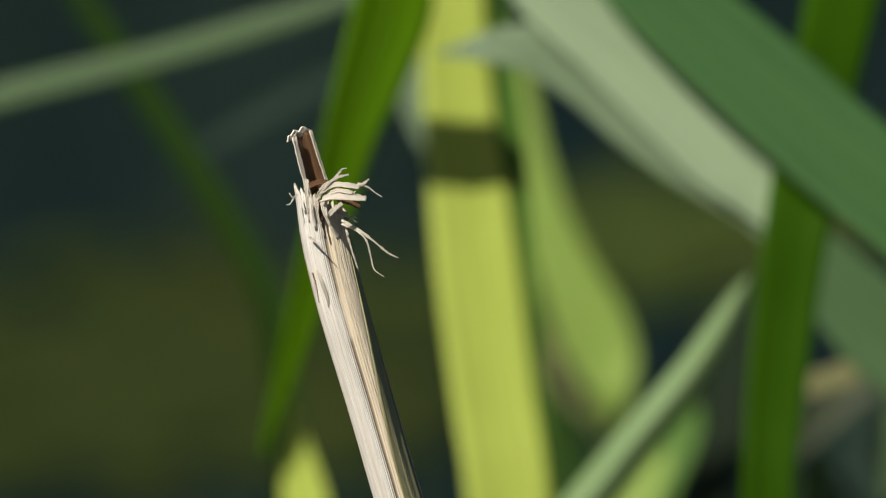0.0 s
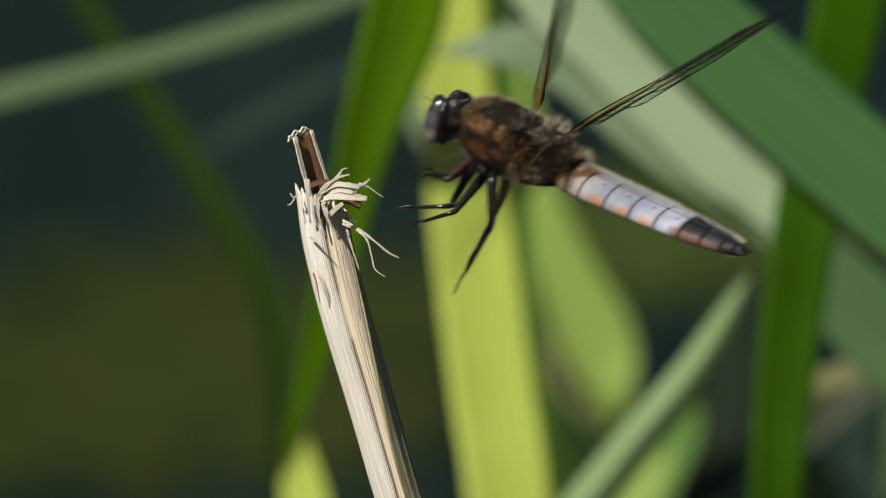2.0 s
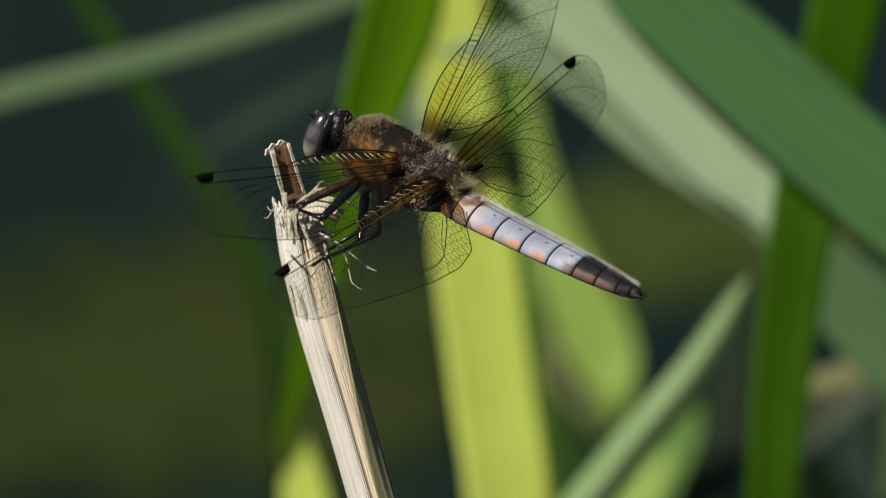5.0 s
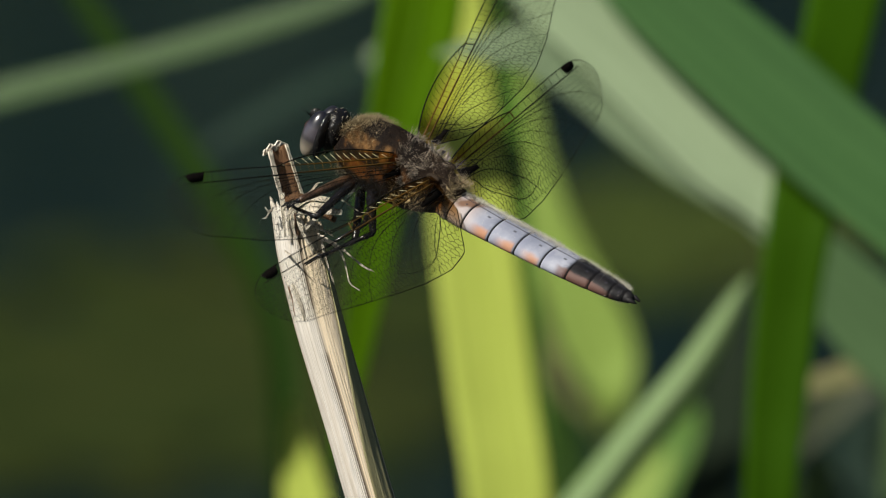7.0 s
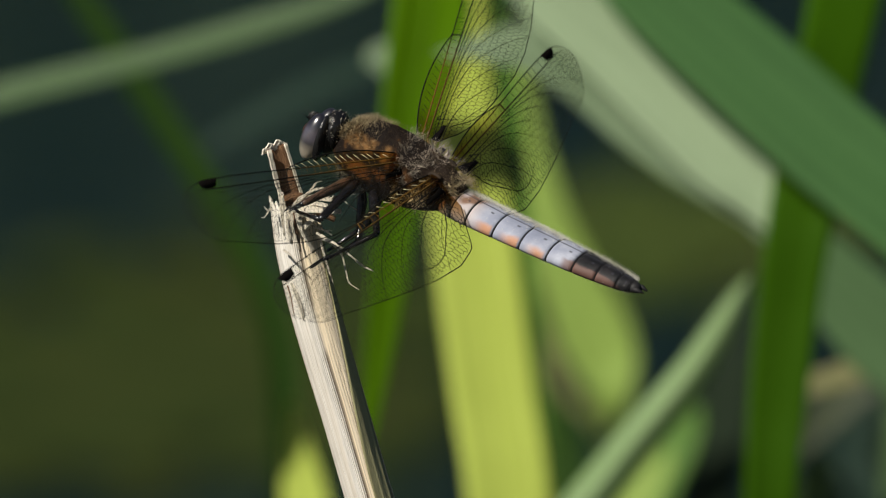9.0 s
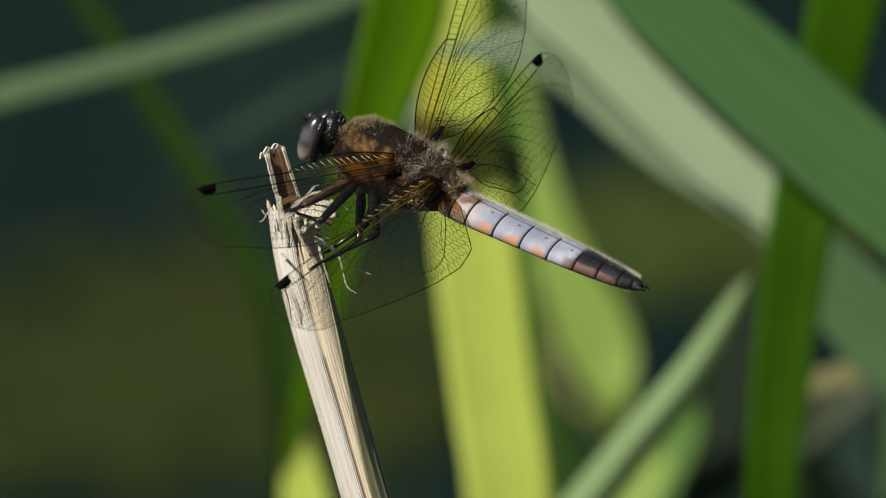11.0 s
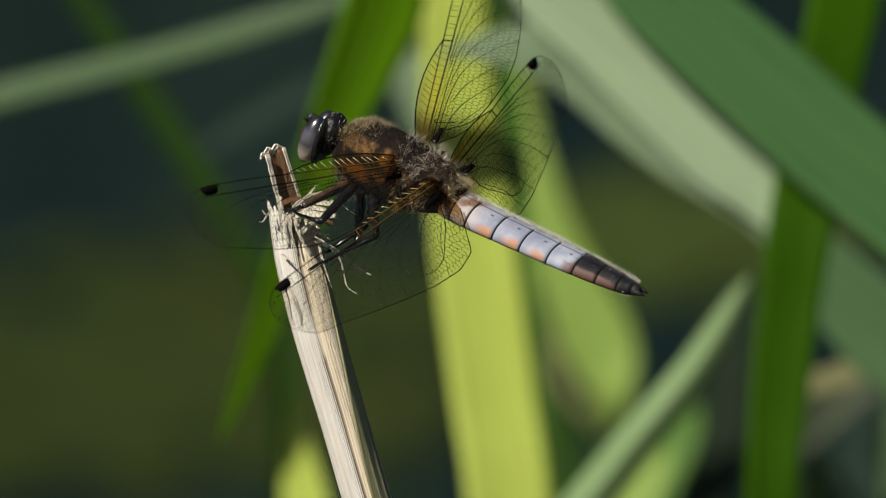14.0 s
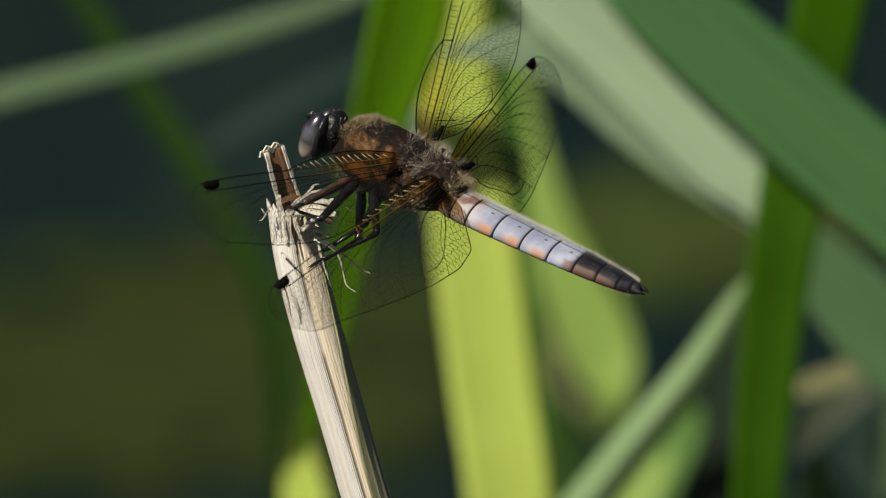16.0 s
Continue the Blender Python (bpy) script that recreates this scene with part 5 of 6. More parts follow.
    part("abdomen_end", loft([tergite_ring(x, w, h, 1) for x, w, h in ((-0.0289, 0.0010, 0.00085), (-0.0296, 0.0007, 0.0007), (-0.0300, 0.0004, 0.0004))]), joint_mat, thing)
    for y in (-1, 1):
        part("clasper", loft(tube([(-0.0290, 0.0005 * y, -0.0003), (-0.0299, 0.0006 * y, -0.0002), (-0.0307, 0.0004 * y, -0.0003)], (0.00026, 0.0003, 0.00008), 8)), joint_mat, thing)
    # the abdomen hangs a little and is rolled against the thorax
    for piece in thing.children:
        if piece.name.split(".")[0] in ("abdomen_segment", "abdomen_end", "clasper"):
            piece.matrix_basis = pose(-0.00014, 0.00026, -0.00061, 8.0, -0.6, -0.4)
    made = {}
    for key, x, y, z, hind in (("left_fore", 0.0015, 0.0020, 0.0034, False), ("left_hind", -0.0030, 0.0020, 0.0027, True), ("right_fore", 0.0015, -0.0020, 0.0034, False), ("right_hind", -0.0030, -0.0020, 0.0027, True)):
        made[key] = wing("hindwing" if hind else "forewing", hind, thing, y > 0)
        made[key].location = (x, y, z)
    limbs = {}
    for key, hip, knee, foot, brown in LEGS:
        limbs[key] = leg(key[key.index("_") + 1:], thing, hip, knee, foot, brown)
    return thing, made, limbs


LEGS = (("left_foreleg", (5.6, 4.7, -0.7), (6.4, 13.8, 0.3), (9.6, 11.4, -3.2), True),
        ("right_foreleg", (7.3, 0.6, -3.0), (9.6, 2.3, -5.5), (9.6, 8.5, -4.7), True),
        ("left_midleg", (4.6, 5.3, -0.3), (4.1, 13.6, -0.9), (9.4, 11.2, -3.1), False),
        ("right_midleg", (5.1, 2.3, -3.2), (2.2, 7.2, -6.3), (5.0, 11.7, -8.6), False),
        ("left_hindleg", (3.0, 4.0, -1.5), (-0.7, 8.7, -3.1), (4.8, 12.5, -8.0), False),
        ("right_hindleg", (4.5, -1.0, -4.6), (5.2, -0.1, -9.0), (7.6, 7.0, -11.4), False))
dragonfly, wings, legs = build_dragonfly()


def build_damselfly():
    """A slender dull blue damselfly that crosses far behind the leaves: x forward."""
    thing = tagged(new("damselfly"), "slender dull blue damselfly flying behind the leaves", "damselfly")
    part("body", loft(tube([(-0.030, 0, -0.001), (-0.026, 0, 0), (-0.012, 0, 0), (-0.001, 0, 0), (0.003, 0, 0.0004), (0.006, 0, 0.0002)], (0.0012, 0.0013, 0.0011, 0.0015, 0.0024, 0.0016), 12)), blue_mat, thing)
    part("head", egg((0.0075, 0, 0.0002), (0.0012, 0.0028, 0.0014)), blue_mat, thing)
    for x in (0.0028, 0.0005):
        for y in (-1, 1):
            rows = [[Vector((x - 0.0008 - 0.004 * f, 0.024 * f * y, 0.0020 + 0.006 * f)), Vector((x + 0.0008 + 0.0016 * math.sin(f * 3), 0.024 * f * y, 0.0020 + 0.006 * f)), Vector((x, 0.024 * f * y, 0.00185 + 0.006 * f))] for f in np.linspace(0.02, 1, 10)]
            part("wing", loft(rows), membrane_mat, thing)
    return thing


damselfly = build_damselfly()


# ---- what moves ----
def motions():
    walk(dragonfly, [
        (0, pose(0.17127, 0.00056, 0.60318, -21.9, -13.0, 138.5)), (0.7, pose(0.13317, 0.00100, 0.60567, -21.3, -13.4, 140.8)),
        (1, pose(0.10459, 0.00155, 0.60878, -20.9, -13.7, 142.5)), (1.1, pose(0.09189, 0.00177, 0.61003, -20.7, -13.8, 143.2)),
        (1.2, pose(0.07602, 0.00210, 0.61190, -20.5, -14.0, 144.1)), (1.3, pose(0.06037, 0.00224, 0.61272, -20.9, -13.3, 144.9)),
        (1.4, pose(0.05007, 0.00254, 0.61439, -19.9, -14.4, 146.5)), (1.5, pose(0.04078, 0.00273, 0.61548, -19.0, -15.7, 146.8)),
        (1.6, pose(0.03194, 0.00279, 0.61584, -19.5, -15.0, 147.3)), (1.7, pose(0.02447, 0.00276, 0.61566, -21.1, -12.9, 146.1)),
        (1.8, pose(0.01889, 0.00252, 0.61430, -22.9, -10.6, 145.4)), (1.9, pose(0.01392, 0.00209, 0.61186, -22.0, -12.5, 141.3)),
        (2, pose(0.01037, 0.00187, 0.61063, -21.1, -13.4, 143.0)), (2.1, pose(0.00670, 0.00181, 0.61026, -22.2, -12.2, 142.2)),
        (2.2, pose(0.00265, 0.00179, 0.61017, -23.6, -9.7, 145.4)), (2.3, pose(0.00032, 0.00168, 0.60952, -21.0, -11.7, 152.3)),
        (2.4, pose(-0.00058, 0.00124, 0.60705, -16.5, -19.4, 148.8)), (2.5, pose(-0.00107, 0.00082, 0.60466, -11.8, -28.4, 152.0)),
        (2.6, pose(-0.00141, 0.00094, 0.60531, -11.9, -28.5, 152.6)), (2.8, pose(-0.00046, 0.00089, 0.60503, -12.6, -26.8, 152.2)),
        (3, pose(-0.00041, 0.00090, 0.60513, -12.7, -26.5, 151.7)), (3.5, pose(-0.00284, 0.00120, 0.60681, -15.7, -21.2, 154.3)),
        (4, pose(-0.00227, 0.00133, 0.60753, -16.6, -19.3, 153.3)), (6.5, pose(-0.00366, 0.00143, 0.60809, -16.7, -19.2, 151.6)),
        (7, pose(-0.00322, 0.00140, 0.60791, -16.2, -20.0, 151.3)), (7.5, pose(-0.00331, 0.00142, 0.60807, -16.3, -19.8, 151.5)),
        (8, pose(-0.00327, 0.00139, 0.60788, -16.5, -19.6, 151.7)), (8.5, pose(-0.00323, 0.00139, 0.60787, -16.7, -19.3, 152.9)),
        (9, pose(-0.00309, 0.00142, 0.60803, -17.3, -18.1, 152.8)), (11.5, pose(-0.00324, 0.00140, 0.60793, -17.5, -17.6, 154.1)),
        (12, pose(-0.00316, 0.00136, 0.60771, -17.0, -18.6, 153.2)), (12.5, pose(-0.00311, 0.00136, 0.60771, -17.0, -18.6, 153.5)),
        (13, pose(-0.00315, 0.00136, 0.60773, -16.8, -19.0, 153.4)), (13.5, pose(-0.00306, 0.00137, 0.60778, -16.7, -19.1, 153.1)),
        (14, pose(-0.00322, 0.00137, 0.60776, -17.1, -18.3, 153.9)), (14.5, pose(-0.00327, 0.00140, 0.60796, -17.3, -18.0, 153.9)),
        (15, pose(-0.00327, 0.00140, 0.60792, -17.2, -18.2, 154.0)), (15.5, pose(-0.00318, 0.00141, 0.60800, -17.3, -18.1, 154.1)),
        (16, pose(-0.00313, 0.00142, 0.60803, -17.1, -18.5, 153.7)),
    ])
    walk(wings['left_fore'], [
        (0, pose(0.00150, 0.00200, 0.00340, -46.2, -14.6, 94.0)), (1.2, pose(0.00150, 0.00200, 0.00340, -45.4, -4.7, 89.8)), (1.233, pose(0.00150, 0.00200, 0.00340, -48.1, -24.3, 98.7)),
        (1.267, pose(0.00150, 0.00200, 0.00340, -45.4, -4.7, 89.8)), (1.3, pose(0.00150, 0.00200, 0.00340, -51.4, -33.8, 104.4)), (1.333, pose(0.00150, 0.00200, 0.00340, -45.7, 5.2, 85.6)),
        (1.367, pose(0.00150, 0.00200, 0.00340, -51.4, -33.8, 104.4)), (1.4, pose(0.00150, 0.00200, 0.00340, -45.7, 5.2, 85.6)), (1.433, pose(0.00150, 0.00200, 0.00340, -51.4, -33.8, 104.4)),
        (1.467, pose(0.00150, 0.00200, 0.00340, 24.1, -28.9, 95.7)), (1.5, pose(0.00150, 0.00200, 0.00340, 25.5, -14.9, 95.1)), (1.533, pose(0.00150, 0.00200, 0.00340, 26.7, -1.0, 95.0)),
        (1.567, pose(0.00150, 0.00200, 0.00340, -47.2, -34.6, 94.3)), (1.6, pose(0.00150, 0.00200, 0.00340, -45.1, 4.8, 72.7)), (1.633, pose(0.00150, 0.00200, 0.00340, -43.1, -35.0, 84.1)),
        (1.667, pose(0.00150, 0.00200, 0.00340, -44.8, 4.6, 64.1)), (1.7, pose(0.00150, 0.00200, 0.00340, -40.3, -14.8, 67.2)), (1.733, pose(0.00150, 0.00200, 0.00340, -44.6, 3.3, 62.6)),
        (1.767, pose(0.00150, 0.00200, 0.00340, -41.9, -37.5, 80.4)), (1.8, pose(0.00150, 0.00200, 0.00340, -44.6, 0.9, 68.2)), (1.833, pose(0.00150, 0.00200, 0.00340, -45.3, -40.0, 87.3)),
        (1.867, pose(0.00150, 0.00200, 0.00340, -44.8, -1.6, 73.7)), (1.9, pose(0.00150, 0.00200, 0.00340, -49.2, -42.2, 94.7)), (1.933, pose(0.00150, 0.00200, 0.00340, -45.4, -4.0, 79.3)),
        (1.967, pose(0.00150, 0.00200, 0.00340, 8.0, -61.1, 98.3)), (2, pose(0.00150, 0.00200, 0.00340, 13.5, -25.2, 94.3)), (2.033, pose(0.00150, 0.00200, 0.00340, 16.0, 10.6, 94.1)),
        (2.067, pose(0.00150, 0.00200, 0.00340, -45.7, -2.5, 81.8)), (2.1, pose(0.00150, 0.00200, 0.00340, -50.7, -39.7, 99.0)), (2.133, pose(0.00150, 0.00200, 0.00340, -45.3, 1.5, 78.8)),
        (2.167, pose(0.00150, 0.00200, 0.00340, -47.8, -36.1, 94.7)), (2.2, pose(0.00150, 0.00200, 0.00340, -45.2, 5.4, 75.7)), (2.233, pose(0.00150, 0.00200, 0.00340, -45.4, -32.3, 90.7)),
        (2.267, pose(0.00150, 0.00200, 0.00340, -45.4, 9.3, 72.6)), (2.3, pose(0.00150, 0.00200, 0.00340, -42.6, -8.4, 79.1)), (2.333, pose(0.00150, 0.00200, 0.00340, -45.6, 11.9, 71.5)),
        (2.367, pose(0.00150, 0.00200, 0.00340, -43.5, -27.0, 88.1)), (2.4, pose(0.00150, 0.00200, 0.00340, -45.7, 13.4, 72.4)), (2.433, pose(0.00150, 0.00200, 0.00340, -43.6, -25.6, 89.1)),
        (2.467, pose(0.00150, 0.00200, 0.00340, 12.9, -50.4, 80.9)), (2.5, pose(0.00150, 0.00200, 0.00340, 8.1, -20.6, 83.8)), (2.6, pose(0.00150, 0.00200, 0.00340, -42.0, -5.5, 76.3)),
        (2.8, pose(0.00150, 0.00200, 0.00340, -42.8, -12.7, 78.8)), (3, pose(0.00150, 0.00200, 0.00340, -42.6, -11.6, 78.5)), (3.5, pose(0.00150, 0.00200, 0.00340, -42.1, -11.3, 76.0)),
        (4, pose(0.00150, 0.00200, 0.00340, -41.7, -13.3, 73.7)), (6.5, pose(0.00150, 0.00200, 0.00340, -41.6, -12.7, 73.2)), (7, pose(0.00150, 0.00200, 0.00340, -41.6, -12.1, 72.9)),
        (7.5, pose(0.00150, 0.00200, 0.00340, -41.5, -11.8, 72.6)), (8, pose(0.00150, 0.00200, 0.00340, -41.5, -11.9, 72.7)), (8.5, pose(0.00150, 0.00200, 0.00340, -41.8, -12.4, 74.1)),
        (9, pose(0.00150, 0.00200, 0.00340, -42.0, -13.6, 74.9)), (11.5, pose(0.00150, 0.00200, 0.00340, -41.8, -12.5, 74.3)), (12, pose(0.00150, 0.00200, 0.00340, -41.9, -12.6, 74.7)),
        (12.5, pose(0.00150, 0.00200, 0.00340, -41.9, -12.5, 74.4)), (13, pose(0.00150, 0.00200, 0.00340, -41.9, -12.2, 74.5)), (13.5, pose(0.00150, 0.00200, 0.00340, -41.9, -12.0, 74.6)),
        (14, pose(0.00150, 0.00200, 0.00340, -41.9, -12.5, 74.8)), (14.5, pose(0.00150, 0.00200, 0.00340, -41.9, -12.7, 74.5)), (15, pose(0.00150, 0.00200, 0.00340, -41.9, -13.0, 74.7)),
        (15.5, pose(0.00150, 0.00200, 0.00340, -41.9, -13.2, 74.6)), (16, pose(0.00150, 0.00200, 0.00340, -42.0, -13.1, 75.0)),
    ])
    walk(wings['left_hind'], [
        (0, pose(-0.00300, 0.00200, 0.00270, -26.0, -13.0, 107.9)), (1.2, pose(-0.00300, 0.00200, 0.00270, -24.1, -2.5, 105.3)), (1.233, pose(-0.00300, 0.00200, 0.00270, -28.6, -23.3, 111.1)),
        (1.267, pose(-0.00300, 0.00200, 0.00270, -24.1, -2.5, 105.3)), (1.3, pose(-0.00300, 0.00200, 0.00270, -32.4, -33.4, 115.3)), (1.333, pose(-0.00300, 0.00200, 0.00270, -22.9, 8.1, 103.1)),
        (1.367, pose(-0.00300, 0.00200, 0.00270, -32.4, -33.4, 115.3)), (1.4, pose(-0.00300, 0.00200, 0.00270, -22.9, 8.1, 103.1)), (1.433, pose(-0.00300, 0.00200, 0.00270, -32.4, -33.4, 115.3)),
        (1.467, pose(-0.00300, 0.00200, 0.00270, 10.5, -32.9, 98.0)), (1.5, pose(-0.00300, 0.00200, 0.00270, 12.8, -17.1, 97.0)), (1.533, pose(-0.00300, 0.00200, 0.00270, 14.7, -1.2, 96.7)),
        (1.567, pose(-0.00300, 0.00200, 0.00270, -32.4, -33.4, 115.3)), (1.6, pose(-0.00300, 0.00200, 0.00270, -22.9, 8.1, 103.1)), (1.633, pose(-0.00300, 0.00200, 0.00270, -32.4, -33.4, 115.3)),
        (1.667, pose(-0.00300, 0.00200, 0.00270, -22.9, 8.1, 103.1)), (1.7, pose(-0.00300, 0.00200, 0.00270, -26.0, -13.0, 107.9)), (1.733, pose(-0.00300, 0.00200, 0.00270, -22.9, 8.1, 103.1)),
        (1.767, pose(-0.00300, 0.00200, 0.00270, -32.4, -33.4, 115.3)), (1.8, pose(-0.00300, 0.00200, 0.00270, -22.9, 8.1, 103.1)), (1.833, pose(-0.00300, 0.00200, 0.00270, -32.4, -33.4, 115.3)),
        (1.867, pose(-0.00300, 0.00200, 0.00270, -22.9, 8.1, 103.1)), (1.9, pose(-0.00300, 0.00200, 0.00270, -32.4, -33.4, 115.3)), (1.933, pose(-0.00300, 0.00200, 0.00270, -22.9, 8.1, 103.1)),
        (1.967, pose(-0.00300, 0.00200, 0.00270, 19.9, -48.5, 110.0)), (2, pose(-0.00300, 0.00200, 0.00270, 32.8, -10.0, 103.5)), (2.033, pose(-0.00300, 0.00200, 0.00270, 42.5, 28.9, 105.0)),
        (2.067, pose(-0.00300, 0.00200, 0.00270, -23.0, 8.7, 100.9)), (2.1, pose(-0.00300, 0.00200, 0.00270, -31.1, -32.9, 111.4)), (2.133, pose(-0.00300, 0.00200, 0.00270, -23.2, 9.3, 98.6)),
        (2.167, pose(-0.00300, 0.00200, 0.00270, -30.2, -32.5, 108.7)), (2.2, pose(-0.00300, 0.00200, 0.00270, -23.4, 9.8, 96.3)), (2.233, pose(-0.00300, 0.00200, 0.00270, -29.4, -32.1, 106.1)),
        (2.267, pose(-0.00300, 0.00200, 0.00270, -23.7, 10.4, 94.0)), (2.3, pose(-0.00300, 0.00200, 0.00270, -24.8, -10.6, 97.5)), (2.333, pose(-0.00300, 0.00200, 0.00270, -23.7, 11.2, 93.5)),
        (2.367, pose(-0.00300, 0.00200, 0.00270, -28.7, -30.6, 104.7)), (2.4, pose(-0.00300, 0.00200, 0.00270, -23.5, 12.2, 94.6)), (2.433, pose(-0.00300, 0.00200, 0.00270, -28.8, -29.6, 105.8)),
        (2.467, pose(-0.00300, 0.00200, 0.00270, -90.9, -44.4, 117.5)), (2.5, pose(-0.00300, 0.00200, 0.00270, -74.2, -9.3, 109.5)), (2.6, pose(-0.00300, 0.00200, 0.00270, -30.5, -21.2, 124.5)),
        (2.8, pose(-0.00300, 0.00200, 0.00270, -24.3, -5.8, 97.3)), (3, pose(-0.00300, 0.00200, 0.00270, -24.1, -3.4, 94.8)), (3.5, pose(-0.00300, 0.00200, 0.00270, -24.0, -2.4, 91.4)),
        (4, pose(-0.00300, 0.00200, 0.00270, -24.0, -2.5, 88.2)), (6.5, pose(-0.00300, 0.00200, 0.00270, -24.1, -0.8, 86.1)), (7, pose(-0.00300, 0.00200, 0.00270, -24.1, -0.5, 85.9)),
        (7.5, pose(-0.00300, 0.00200, 0.00270, -24.1, -0.0, 85.5)), (8, pose(-0.00300, 0.00200, 0.00270, -24.1, -0.1, 85.4)), (8.5, pose(-0.00300, 0.00200, 0.00270, -24.0, -0.5, 87.0)),
        (9, pose(-0.00300, 0.00200, 0.00270, -24.0, -2.0, 87.8)), (11.5, pose(-0.00300, 0.00200, 0.00270, -24.1, 0.5, 86.1)), (12, pose(-0.00300, 0.00200, 0.00270, -24.0, -0.2, 86.9)),
        (12.5, pose(-0.00300, 0.00200, 0.00270, -24.0, 0.2, 86.7)), (13, pose(-0.00300, 0.00200, 0.00270, -24.0, 0.0, 86.8)), (13.5, pose(-0.00300, 0.00200, 0.00270, -24.0, 0.3, 86.6)),
        (14, pose(-0.00300, 0.00200, 0.00270, -24.0, 0.7, 86.4)), (14.5, pose(-0.00300, 0.00200, 0.00270, -24.1, 0.6, 86.1)), (15, pose(-0.00300, 0.00200, 0.00270, -24.1, 1.1, 86.0)),
        (15.5, pose(-0.00300, 0.00200, 0.00270, -24.1, 0.9, 85.8)), (16, pose(-0.00300, 0.00200, 0.00270, -24.1, 0.9, 86.2)),
    ])
